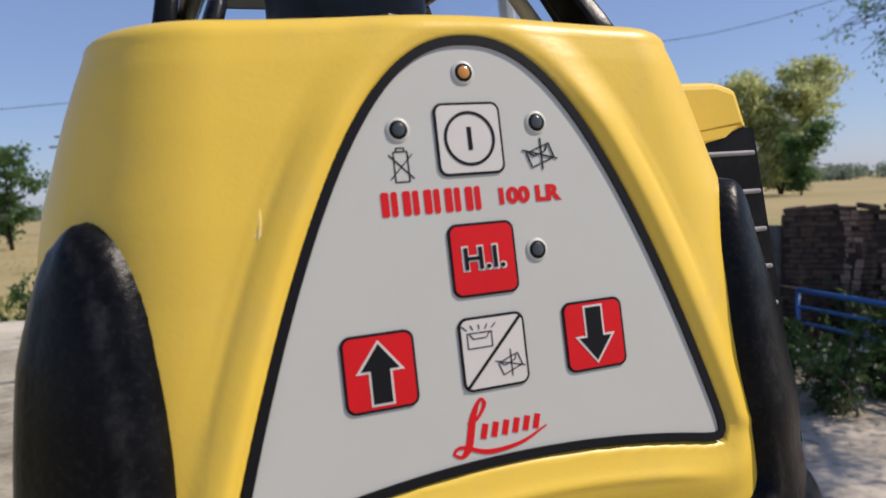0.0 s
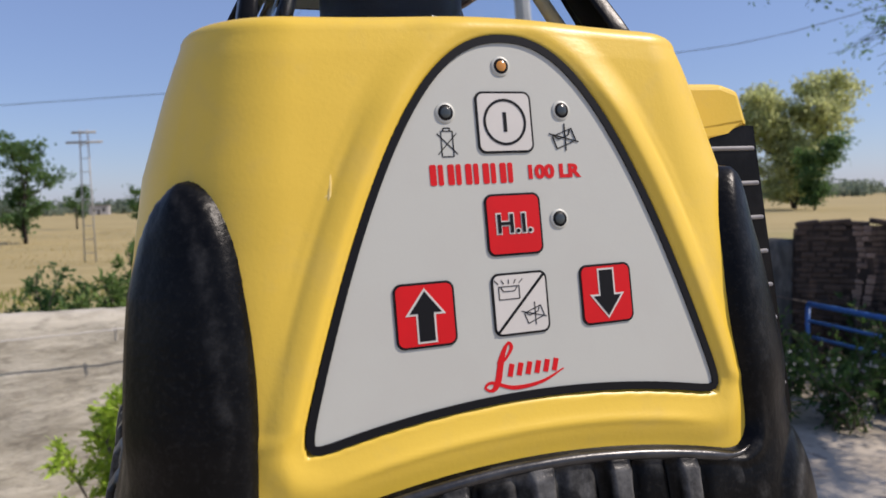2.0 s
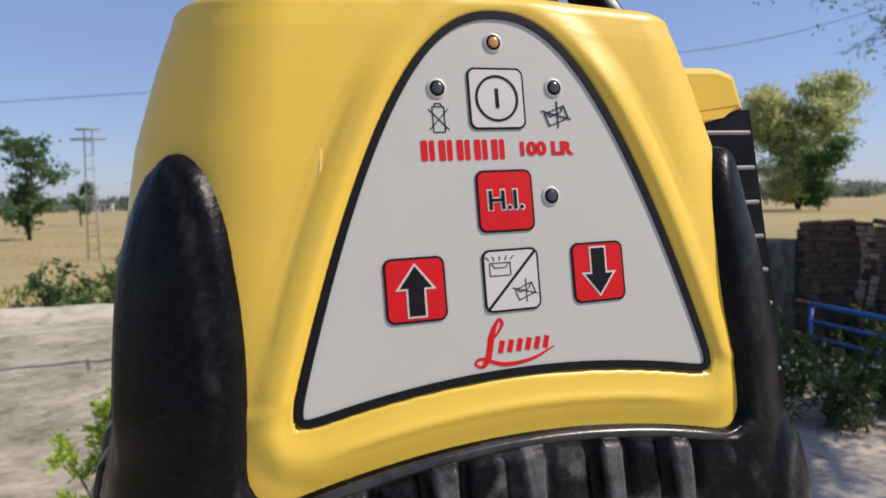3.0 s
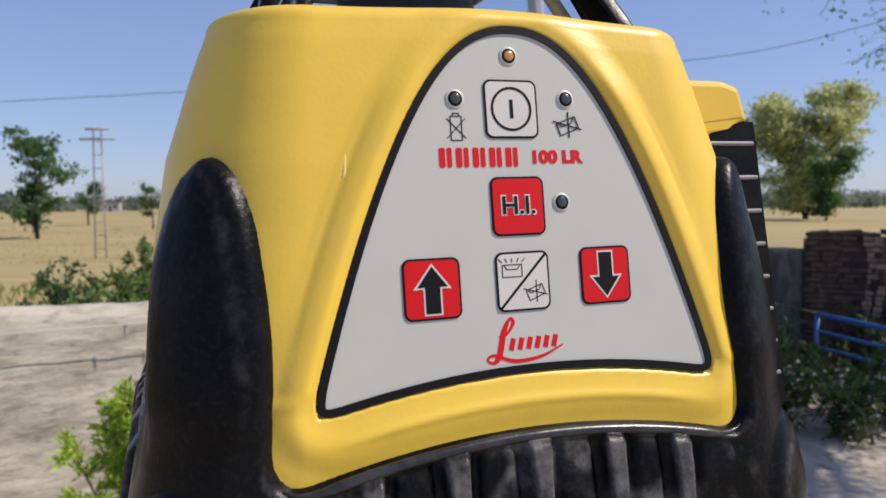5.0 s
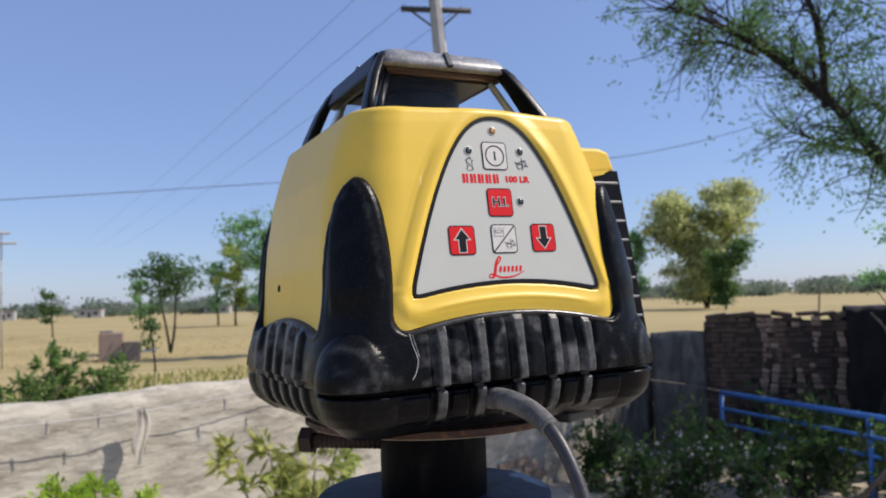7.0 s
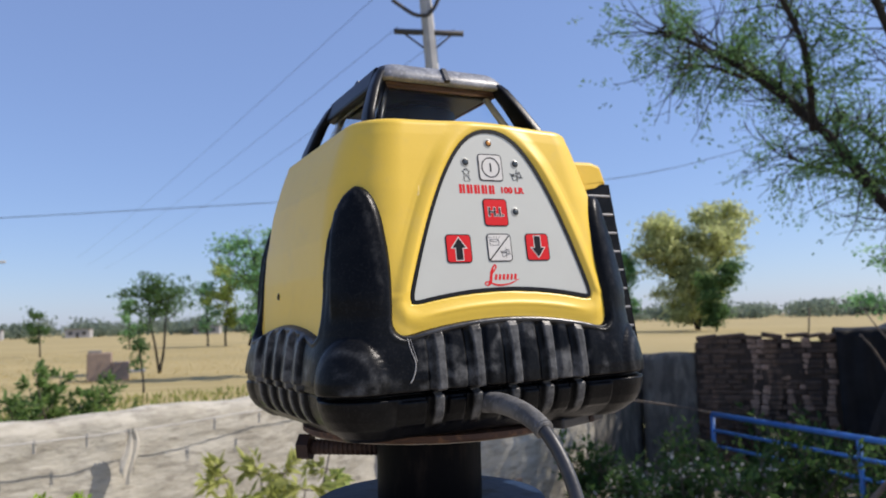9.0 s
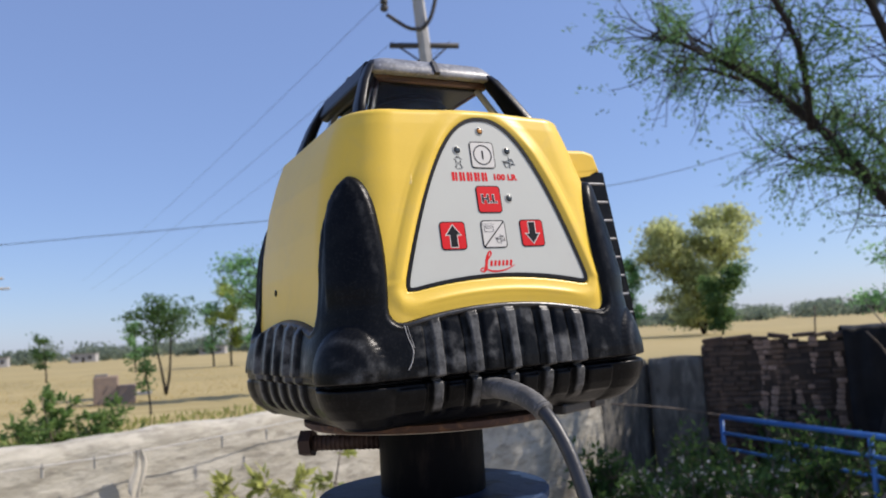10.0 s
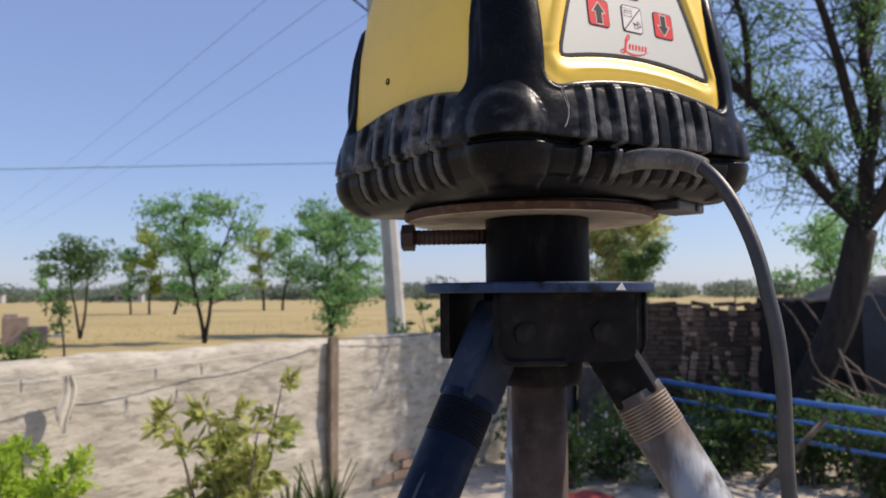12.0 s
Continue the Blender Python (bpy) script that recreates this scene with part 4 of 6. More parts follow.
    for k in range(4):
        R4 = Matrix.Translation((0, CAP_V, 0)) @ Matrix.Rotation(k * math.pi / 2, 4, "Z")
        part("window_bar", tube_mesh("window_bar", [(-0.0400, -0.0400, CAP_Z - 0.0150), (0.0400, -0.0400, CAP_Z - 0.0150)], 0.0013, M_TAN, 8), LEVEL, "brown bar over the window", R4)


head_parts()


# ---- carrying handle on the level's side ----
def handle_parts():
    bm = bmesh.new()
    prof = [(0.074, 0.1685), (0.110, 0.1690), (0.1185, 0.1665), (0.1225, 0.1550), (0.1225, 0.1530), (0.112, 0.1530), (0.104, 0.147), (0.074, 0.147)]
    ya, yb = -0.044, 0.047
    va = [bm.verts.new((x, ya, z)) for x, z in prof]
    vb = [bm.verts.new((x, yb, z)) for x, z in prof]
    n = len(prof)
    bm.faces.new(va)
    bm.faces.new(list(reversed(vb)))
    for k in range(n):
        bm.faces.new((va[(k + 1) % n], va[k], vb[k], vb[(k + 1) % n]))
    bmesh.ops.bevel(bm, geom=bm.edges[:], offset=0.0025, segments=3, profile=0.5, affect="EDGES")
    part("handle", bm_mesh("handle", bm, M_YELLOW), LEVEL, "yellow grip shelf")

    def x_out(z):
        return 0.1440 - 0.0165 * (z - 0.05) / 0.105
    rows = []
    for z in np.linspace(0.040, 0.1535, 12):
        rows.append([(x, y, z) for x, y in ((0.088, -0.043), (x_out(z) - 0.002, -0.043), (x_out(z), -0.040), (x_out(z), 0.040), (x_out(z) - 0.002, 0.043), (0.088, 0.043))])
    m = 6
    faces = [(i * m + k, i * m + (k + 1) % m, (i + 1) * m + (k + 1) % m, (i + 1) * m + k) for i in range(len(rows) - 1) for k in range(m)]
    faces += [tuple(reversed(range(m))), tuple(range((len(rows) - 1) * m, len(rows) * m))]
    core = part("battery_cover", mesh_from("battery_cover", sum(rows, []), faces, M_LEG), LEVEL, "black ribbed side cover")
    for k in range(8):
        z = 0.1450 - 0.0132 * k
        part("slat", box_mesh("slat", (0.022, 0.0872, 0.0018), M_PLASTIC_GREY, 0.0007), core, "", Matrix.Translation((x_out(z) - 0.0140, 0, z)))


handle_parts()

# screw hole in the left side
part("screw_hole", lathe_mesh("screw_hole", [(0.0022, 0.0), (0.0022, 0.0008), (0.0014, 0.0009), (0.0013, 0.0002)], M_INK, 20), LEVEL, "small dark hole",
     Matrix.Translation((-0.0982, 0.0215, 0.0820)) @ Matrix.Rotation(-math.pi / 2 + 0.1, 4, "Y"))
part("foot_plate", lathe_mesh("foot_plate", [(0.074, -0.0012), (0.075, -0.0006), (0.075, 0.0015), (0.072, 0.002)], M_BLACK, 56), LEVEL, "dark round foot under the base")

clamp = part("clamp_tab", box_mesh("clamp_tab", (0.046, 0.022, 0.0065), M_BLACK, 0.0015), LEVEL, "black clamp tab under the base", Matrix.Translation((0.060, -0.070, -0.0022)) @ Matrix.Rotation(0.35, 4, "Z"))
part("clamp_pin", lathe_mesh("clamp_pin", [(0.0026, 0.0), (0.0026, 0.0010), (0.0016, 0.0014)], M_DARKRUST, 16), clamp, "rusty pin", Matrix.Translation((0.008, -0.0106, -0.0005)) @ Matrix.Rotation(math.pi / 2, 4, "X"))

# ---- power cable ----
CABLE = thing("power_cable", "dusty grey rubber cable plugged into the laser level", "cable")
inv = LEVEL.matrix_basis
line = [inv @ Vector(p) for p in ((-0.0170, -0.098, 0.0165), (-0.0155, -0.112, 0.0172), (-0.0140, -0.128, 0.0150), (-0.0138, -0.143, 0.0108), (-0.0135, -0.1530, 0.0050), (-0.0125, -0.1610, -0.0040), (-0.0118, -0.1690, -0.017), (-0.0122, -0.177, -0.034), (-0.0130, -0.183, -0.054), (-0.0130, -0.189, -0.090), (-0.0125, -0.193, -0.19))]
end = line[-1]
line += [end + Vector((0.03, -0.01, -0.25)), end + Vector((0.08, -0.03, -0.62)), Vector((end.x + 0.16, end.y - 0.06, 0.25)), Vector((end.x + 0.30, end.y - 0.02, 0.012)), Vector((end.x + 0.8, end.y + 0.3, 0.012))]
sp = spline(line, 14)
part("cord", tube_mesh("cord", sp[46:], 0.0034, M_CABLE, 14), CABLE, "grey rubber cord")
sleeve = part("strain_relief", tube_mesh("strain_relief", sp[:52], [0.0056] * 20 + [0.0056 - 0.0006 * k / 28 for k in range(29)] + [0.0050, 0.0046, 0.0038], M_SLEEVE, 20), CABLE, "dusty moulded plug sleeve")
for k in (49, 51):
    part("sleeve_ring", tube_mesh("sleeve_ring", [sp[k], sp[k].lerp(sp[k + 1], 0.8)], 0.0052, M_SLEEVE, 20), sleeve)

# ---- tripod ----
AX = Vector((-0.0322, 0.2335, 0.0))
TRIPOD = thing("tripod", "navy steel tripod with galvanised pipe legs", "tripod", m=Matrix.Translation(AX))
part("top_plate", lathe_mesh("top_plate", [(0.0820, 1.6046), (0.0845, 1.6062), (0.0845, 1.6090), (0.0815, 1.6105)], M_RUST, 64), TRIPOD, "rusty round plate", Matrix.Translation((0.0022, 0.0265, 0)))
# added disc whose pale colour stands in for light bounced off the ground
part("plate_lining", lathe_mesh("plate_lining", [(0.0790, 1.6038), (0.0812, 1.6041), (0.0815, 1.6049)], M_UNDERSIDE, 64), TRIPOD, "underside of the plate, painted pale for light from the ground", Matrix.Translation((0.0022, 0.0265, 0)))
part("neck", lathe_mesh("neck", [(0.0330, 1.558), (0.0330, 1.606)], M_NECK, 48), TRIPOD, "dark painted pipe neck")
part("flange", lathe_mesh("flange", [(0.0712, 1.5570), (0.0722, 1.5580), (0.0722, 1.5620), (0.0712, 1.5630)], M_FLANGE, 64), TRIPOD, "chipped navy round flange")
flange = [o for o in TRIPOD.children if o.name == "flange"][0]
chip_dir = Vector((0.0297, -0.0661, 0)).normalized()
chip_side = Vector((-chip_dir.y, chip_dir.x, 0))
rim = chip_dir * 0.0725
part("paint_chip", mesh_from("paint_chip", [rim - chip_side * 0.0040 + Vector((0, 0, 1.5582)), rim + chip_side * 0.0036 + Vector((0, 0, 1.5580)), rim + chip_side * 0.0004 + Vector((0, 0, 1.5624)),
                                             rim * 0.97 - chip_side * 0.0040 + Vector((0, 0, 1.5582)), rim * 0.97 + chip_side * 0.0036 + Vector((0, 0, 1.5580)), rim * 0.97 + chip_side * 0.0004 + Vector((0, 0, 1.5624))],
                            [(0, 1, 2), (5, 4, 3), (0, 3, 4, 1), (1, 4, 5, 2), (2, 5, 3, 0)], M_BARESTEEL), flange, "bare metal where the paint chipped off")
RIGHT_AZ = radians(-28.0)
bolt_dir = Vector((-0.072, 0.020, 0)).normalized()
bolt = part("bolt", tube_mesh("bolt", [AX * 0 + bolt_dir * 0.030 + Vector((0, 0, 1.5935)), bolt_dir * 0.080 + Vector((0, 0, 1.5935))], 0.0048, M_DARKRUST, 12), TRIPOD, "rusty clamping bolt")
part("bolt_head", tube_mesh("bolt_head", [bolt_dir * 0.0795 + Vector((0, 0, 1.5935)), bolt_dir * 0.0875 + Vector((0, 0, 1.5935))], 0.0088, M_DARKRUST, 6, False), bolt)
for k in range(14):
    p = bolt_dir * (0.034 + 0.0032 * k) + Vector((0, 0, 1.5935))
    part("thread", tube_mesh("thread", [p, p + bolt_dir * 0.0014], 0.0051, M_DARKRUST, 12), bolt)
part("centre_pipe", lathe_mesh("centre_pipe", [(0.0168, 0.70), (0.0175, 0.702), (0.0175, 1.505), (0.0168, 1.506)], M_BROWNPIPE, 32), TRIPOD, "grey centre pipe")
part("collar", lathe_mesh("collar", [(0.026, 1.500), (0.0275, 1.502), (0.0275, 1.530), (0.026, 1.532)], M_STEEL, 40), TRIPOD, "dark collar")
part("hub", lathe_mesh("hub", [(0.036, 1.525), (0.036, 1.5610)], M_STEEL, 6, False), TRIPOD, "dark hub block", Matrix.Rotation(RIGHT_AZ, 4, "Z"))


def bracket_mesh():
    """A cheek plate with rounded lower corners."""
    pts = [(-0.041, 0.0), (-0.041, -0.030)] + [(-0.031 - 0.010 * math.cos(a), -0.031 - 0.010 * math.sin(a)) for a in (0.3, 0.7, 1.1, 1.4)] + [(0.036, -0.041)] + [(0.036 + 0.007 * math.sin(a), -0.034 - 0.007 * math.cos(a)) for a in (0.4, 0.8, 1.2)] + [(0.043, -0.034), (0.043, 0.0)]
    bm = bmesh.new()
    a = [bm.verts.new((x, -0.003, z)) for x, z in pts]
    b = [bm.verts.new((x, 0.003, z)) for x, z in pts]
    n = len(pts)
    bm.faces.new(a)
    bm.faces.new(list(reversed(b)))
    for k in range(n):
        bm.faces.new((a[(k + 1) % n], a[k], b[k], b[(k + 1) % n]))
    return bm_mesh("cheek_plate", bm, M_STEEL)


cheek = bracket_mesh()
for k in range(3):
    az = RIGHT_AZ - radians((0, 120, 252)[k])
    R = Matrix.Rotation(az, 4, "Z")
    # plates stand between the legs, facing outwards
    Rf = Matrix.Rotation(az - math.pi / 3, 4, "Z")
    plate = part("cheek_plate", cheek, TRIPOD, "dark plate between two legs", Rf @ Matrix.Translation((0.0480, 0, 1.5580)) @ Matrix.Rotation(math.pi / 2, 4, "Z"))
    # folded lip along one side and the foot of the plate
    part("lip", tube_mesh("lip", spline([(-0.0405, -0.0035, -0.001), (-0.0405, -0.0035, -0.028), (-0.0375, -0.0035, -0.0375), (-0.030, -0.0035, -0.0405), (0.0, -0.0035, -0.0408)], 6), 0.0020, M_STEEL, 8), plate, "folded steel lip")
    for sx in (-0.024, 0.022):
        part("hinge_bolt", tube_mesh("hinge_bolt", [(0, -0.002, 0), (0, -0.0052, 0)], 0.0068, M_STEEL, 6, False), plate, "", Matrix.Translation((sx, 0, -0.024)))
    top = R @ Vector((0.030, 0, 1.546))
    splay = 0.60
    foot = R @ Vector((0.030 + splay * 1.545, 0, 0.003))
    d = (foot - top).normalized()
    leg = part("leg", tube_mesh("leg", [top + d * 0.058, foot], 0.0160, M_PIPE if k != 1 else M_BLUEPAINT, 28), TRIPOD, "galvanised pipe leg" if k != 1 else "blue painted pipe leg")
    # square knuckle into which the pipe is screwed
    q = d.to_track_quat("Z", "Y").to_matrix().to_4x4()
    part("knuckle", box_mesh("knuckle", (0.027, 0.027, 0.064), M_STEEL if k != 1 else M_BLUEPAINT, 0.003), leg, "square painted knuckle", Matrix.Translation(top + d * 0.031) @ q @ Matrix.Rotation(math.atan2((q.inverted() @ R @ Vector((0, 1, 0, 0)))[1], (q.inverted() @ R @ Vector((0, 1, 0, 0)))[0]), 4, "Z"))
    for j in range(10):
        p = top + d * (0.0640 + 0.0021 * j)
        part("thread_ring", tube_mesh("thread_ring", [p, p + d * 0.0011], 0.0164, M_THREAD if k != 1 else M_NECK, 24), leg)
    part("foot_tip", tube_mesh("foot_tip", [foot - d * 0.06, foot + d * 0.002], [0.020, 0.012], M_IRON, 16), leg)


# pale scratch on the rubber skirt
from mathutils.bvhtree import BVHTree
SKIN = [o for o in LEVEL.children if o.name == "bumper"][0]
TREE = BVHTree.FromPolygons([v.co[:] for v in SKIN.data.vertices], [tuple(f.vertices) for f in SKIN.data.polygons])


def scored(points, r):
    """A thin pale line laid on the rubber along (side, height) points of the front."""
    out = []
    for q in spline([(x, 0, z) for x, z in points], 6):
        hit = TREE.ray_cast(Vector((q.x, -0.3, q.z)), Vector((0, 1, 0)))
        if hit[0] is not None:
            out.append(hit[0] + Vector((0, -r * 0.2, 0)))
    part("scratch", tube_mesh("scratch", out, r, M_SCUFF, 5), LEVEL, "pale scratch")


M_SCUFF = material("pale_scuff", (0.36, 0.35, 0.33), 0.8, color2=(0.12, 0.12, 0.12), scale=300, amount=0.8)
scored([(-0.0640, 0.0540), (-0.0630, 0.0480), (-0.0610, 0.0410), (-0.0625, 0.0350), (-0.0650, 0.0310)], 0.00035)
scored([(-0.0625, 0.0535), (-0.0612, 0.0470), (-0.0600, 0.0420)], 0.00025)


# polished bead along the skirt's upper edge
M_BEAD = material("polished_rubber_edge", (0.012, 0.012, 0.013), 0.30, color2=(0.05, 0.05, 0.05), scale=140, amount=0.5, bump=0.0001, bump_scale=400, spec=0.6)
edge = [(0.001 * k, 0.0635 - 2.0 * (0.001 * k) ** 2 - 0.0020) for k in range(0, 59, 2)] + [(0.0610, 0.0542), (0.0640, 0.0540), (0.0665, 0.0546), (0.0685, 0.0558)]
path = []
for x, z in [(-x, z) for x, z in reversed(edge[1:])] + edge:
    hit = TREE.ray_cast(Vector((x, -0.3, z)), Vector((0, 1, 0)))
    if hit[0] is not None:
        path.append(hit[0] + Vector((0, 0.0004, 0)))
n = len(path)
for _ in range(2):
    path = [path[0]] + [path[k - 1] * 0.25 + path[k] * 0.5 + path[k + 1] * 0.25 for k in range(1, n - 1)] + [path[-1]]
part("edge_bead", tube_mesh("edge_bead", path, [0.0016 * min(1.0, 0.2 + 0.15 * min(k, n - 1 - k)) for k in range(n)], M_BEAD, 8), LEVEL, "polished bead along the rubber edge")


HULL = [o for o in LEVEL.children if o.name == "housing"][0]
TREE = BVHTree.FromPolygons([v.co[:] for v in HULL.data.vertices], [tuple(f.vertices) for f in HULL.data.polygons])


def rubbed(points, r, mat, label):
    """A worn mark laid on the yellow front along (side, height) points."""
    out = []
    for q in spline([(x, 0, z) for x, z in points], 6):
        hit = TREE.ray_cast(Vector((q.x, -0.3, q.z)), Vector((0, 1, 0)))
        if hit[0] is not None:
            out.append(hit[0] + Vector((0, r * 0.84, 0)))
    n = len(out)
    part("rub_mark", tube_mesh("rub_mark", out, [r * (0.25 + 0.75 * math.sin(math.pi * (k + 0.5) / n)) for k in range(n)], mat, 6), LEVEL, label)


M_RUB = material("rubbed_plastic", (0.84, 0.64, 0.24), 0.6, color2=(0.78, 0.54, 0.12), scale=400, amount=0.7)
rubbed([(-0.0470, 0.1432), (-0.0480, 0.1390), (-0.0482, 0.1350), (-0.0489, 0.1310), (-0.0506, 0.1306)], 0.0009, M_RUB, "pale rubbed mark")
rubbed([(-0.0480, 0.1345), (-0.0494, 0.1325), (-0.0512, 0.1322)], 0.0004, M_RUB, "pale rubbed mark")


# ---- plants: building blocks ----
def join_tubes(name, tubes, mat):
    """Several tapered round bars in one mesh: (points, radii, sides)."""
    verts, faces = [], []
    for pts, radii, n in tubes:
        b = len(verts)
        pts = [Vector(p) for p in pts]
        side = None
        for i, p in enumerate(pts):
            d = pts[min(i + 1, len(pts) - 1)] - pts[max(i - 1, 0)]
            d = d.normalized() if d.length > 1e-6 else Vector((0, 0, 1))
            if side is None:
                side = d.orthogonal().normalized()
            side = (side - d * side.dot(d)).normalized()
            up = d.cross(side)
            for k in range(n):
                a = 2 * math.pi * k / n
                verts.append(p + (side * math.cos(a) + up * math.sin(a)) * radii[i])
        for i in range(len(pts) - 1):
            for k in range(n):
                faces.append((b + i * n + k, b + i * n + (k + 1) % n, b + (i + 1) * n + (k + 1) % n, b + (i + 1) * n + k))
        faces.append(tuple(b + k for k in reversed(range(n))))
        faces.append(tuple(b + (len(pts) - 1) * n + k for k in range(n)))
    return mesh_from(name, verts, faces, mat, smooth=True)


def leaves_mesh(name, centres, length, width, mats, rng, along=None, spread=1.0, droop=0.0):
    """Pointed leaves of four corners each, folded a little along the middle."""
    c = np.asarray(centres, float)
    n = len(c)
    d = rng.normal(size=(n, 3)) * spread
    if along is not None:
        d = d * 0.55 + np.asarray(along, float)
    d[:, 2] -= droop
    d /= np.linalg.norm(d, axis=1)[:, None]
    s = np.cross(d, rng.normal(size=(n, 3)))
    s /= np.linalg.norm(s, axis=1)[:, None]
    up = np.cross(s, d)
    L = length * rng.uniform(0.65, 1.25, (n, 1))
    W = width * rng.uniform(0.7, 1.2, (n, 1))
    a, b = c, c + d * L
    m = c + d * L * 0.45
    v = np.stack([a, m + s * W / 2 + up * W * 0.18, b, m - s * W / 2 + up * W * 0.18], 1).reshape(-1, 3)
    f = np.arange(4 * n).reshape(-1, 4)
    f = np.concatenate([f[:, [0, 1, 2]], f[:, [0, 2, 3]]])
    me = bpy.data.meshes.new(name)
    me.from_pydata(v.tolist(), [], f.tolist())
    me.materials.append(mats)
    me.update()
    return me


def grow(rng, start, direction, length, r0, r1, n=7, wander=0.18, lift=0.0):
    pts, p, d = [Vector(start)], Vector(start), Vector(direction).normalized()
    for i in range(n):
        d = (d + Vector(rng.normal(size=3) * wander) + Vector((0, 0, lift))).normalized()
        p = p + d * (length / n)
        pts.append(p.copy())
    return pts, [r0 + (r1 - r0) * i / n for i in range(n + 1)]


def field_tree(base, height, spread, clear, radius, leaf, seed, label, leaves=2600, size=0.22, limbs=9, lean=(0, 0), clump=0.5, name="tree", stems=1, rise=0.9, group="", split=0.14, gaps=0.18):
    """A tree with one or more tapered stems, limbs and a loose crown of leaf clumps."""
    rng = np.random.RandomState(seed)
    tubes, tips = [], []
    for st in range(stems):
        d0 = Vector((lean[0] + rng.normal() * 0.06 + (split * (st - (stems - 1) / 2) if stems > 1 else 0), lean[1] + rng.normal() * 0.04, 1))
        trunk, tr = grow(rng, (0, 0, -0.05), d0, height * 0.86, radius * 0.72, radius * 0.15, 10, 0.05)
        tubes.append((trunk, tr, 8))
        for k in range(limbs):
            q = clear + (0.93 - clear) * (k + rng.uniform(0, 0.8)) / limbs
            i = min(9, int(q * 10))
            p = trunk[i].lerp(trunk[i + 1], q * 10 - i)
            az = rng.uniform(0, 2 * math.pi)
            reach = spread * (1.0 - 0.55 * abs(q - 0.5 * (1 + clear)) * 2) * rng.uniform(0.6, 1.1)
            limb, lr = grow(rng, p, (math.cos(az), math.sin(az), rise * rng.uniform(0.4, 1.3)), reach, radius * 0.42 * (1 - q * 0.6), radius * 0.08, 6, 0.16, 0.04)
            tubes.append((limb, lr, 6))
            for j in (3, 4, 5, 6):
                for _ in range(2):
                    tw, twr = grow(rng, limb[j], Vector(rng.normal(size=3)) + Vector((0, 0, 0.5)), reach * rng.uniform(0.2, 0.42), radius * 0.09, radius * 0.03, 3, 0.2)
                    tubes.append((tw, twr, 4))
                    tips += [tw[-1], tw[-2]]
        tips += [trunk[-1], trunk[-2], trunk[-3]]
    T = np.array([tuple(t) for t in tips])
    leaves = int(leaves * 0.75)
    pick = rng.randint(0, len(T), leaves)
    # leaf sprays sit on some twigs only, so that the sky shows between them
    weight = rng.uniform(0.40, 1.25, len(T))
    bare = rng.rand(len(T)) < gaps
    pick = pick[~bare[pick]]
    leaves = len(pick)
    c = T[pick] + rng.normal(size=(leaves, 3)) * clump * 0.55 * weight[pick][:, None] * np.array([1, 1, 0.42])
    c = c[c[:, 2] > height * clear * 0.8]
    root = thing(name, label, "tree", m=Matrix.Translation(base), group=group)
    part("trunk", join_tubes("trunk", tubes, M_BARK), root, "brown trunk and limbs")
    part("crown", leaves_mesh("crown", c, size, size * 0.55, leaf, rng), root, "leafy crown")
    return root


# ---- trees in and beyond the field ----
field_tree((-9.43, 29.95, 0), 3.9, 1.5, 0.60, 0.085, L_DARK, 11, "slender young tree with two feathery green heads", 3400, 0.16, 8, stems=2, clump=0.34, rise=0.5, split=0.36, gaps=0.1)
field_tree((-18.0, 71.75, 0), 6.6, 2.1, 0.25, 0.14, L_FIELD, 12, "thin bare-stemmed tree at the field's edge", 1500, 0.34, 9, clump=0.5)
field_tree((-16.2, 71.0, 0), 8.2, 2.8, 0.25, 0.15, L_YELLOW, 13, "yellow-green tree at the field's edge", 4200, 0.34, 9, clump=0.6)
field_tree((-13.9, 70.3, 0), 9.4, 3.3, 0.22, 0.20, L_FIELD, 14, "tall light green tree at the field's edge", 3400, 0.36, 11, clump=0.7, lean=(0.12, 0))
field_tree((-4.27, 25.87, 0), 5.9, 1.75, 0.24, 0.10, L_FIELD, 15, "airy green field tree with a forked stem", 15000, 0.14, 13, stems=2, clump=0.36, rise=0.6, gaps=0.5)
field_tree((-7.3, 85.36, 0), 10.2, 2.6, 0.28, 0.2, L_YELLOW, 16, "yellow-green tree far in the field", 2400, 0.4, 10, clump=0.8)
field_tree((-5.2, 83.86, 0), 9.6, 3.4, 0.26, 0.2, L_FIELD, 17, "green tree far in the field", 2600, 0.4, 10, clump=0.8)
field_tree((-0.10, 29.34, 0), 5.5, 3.0, 0.03, 0.12, L_FIELD, 18, "dense broad green tree behind the wall", 24000, 0.15, 18, stems=2, clump=0.42, gaps=0.3)
field_tree((32.2, 80.0, 0), 14.6, 5.0, 0.05, 0.30, L_TWOHEAD, 19, "large yellow-green tree with two rounded heads", 34000, 0.46, 22, stems=2, clump=1.25, split=0.66, gaps=0.1)
field_tree((25.6, 82.0, 0), 10.2, 2.2, 0.22, 0.16, L_FIELD, 30, "pale slender tree beside the yellow-green one", 2600, 0.45, 10, clump=0.7)
field_tree((30.8, 72.0, 0), 7.2, 2.9, 0.03, 0.16, L_DARK, 20, "small dark green tree before the yellow one", 8000, 0.34, 12, clump=0.9, gaps=0.0)
field_tree((-24.3, 38.6, 0), 5.2, 2.6, 0.06, 0.16, L_DARK, 21, "dark green round tree in the dry field", 5200, 0.26, 12, clump=0.5)
field_tree((-36.4, 65.5, 0), 4.3, 1.5, 0.25, 0.12, L_DARK, 22, "small green tree in the dry field", 1700, 0.26, 8, clump=0.4)
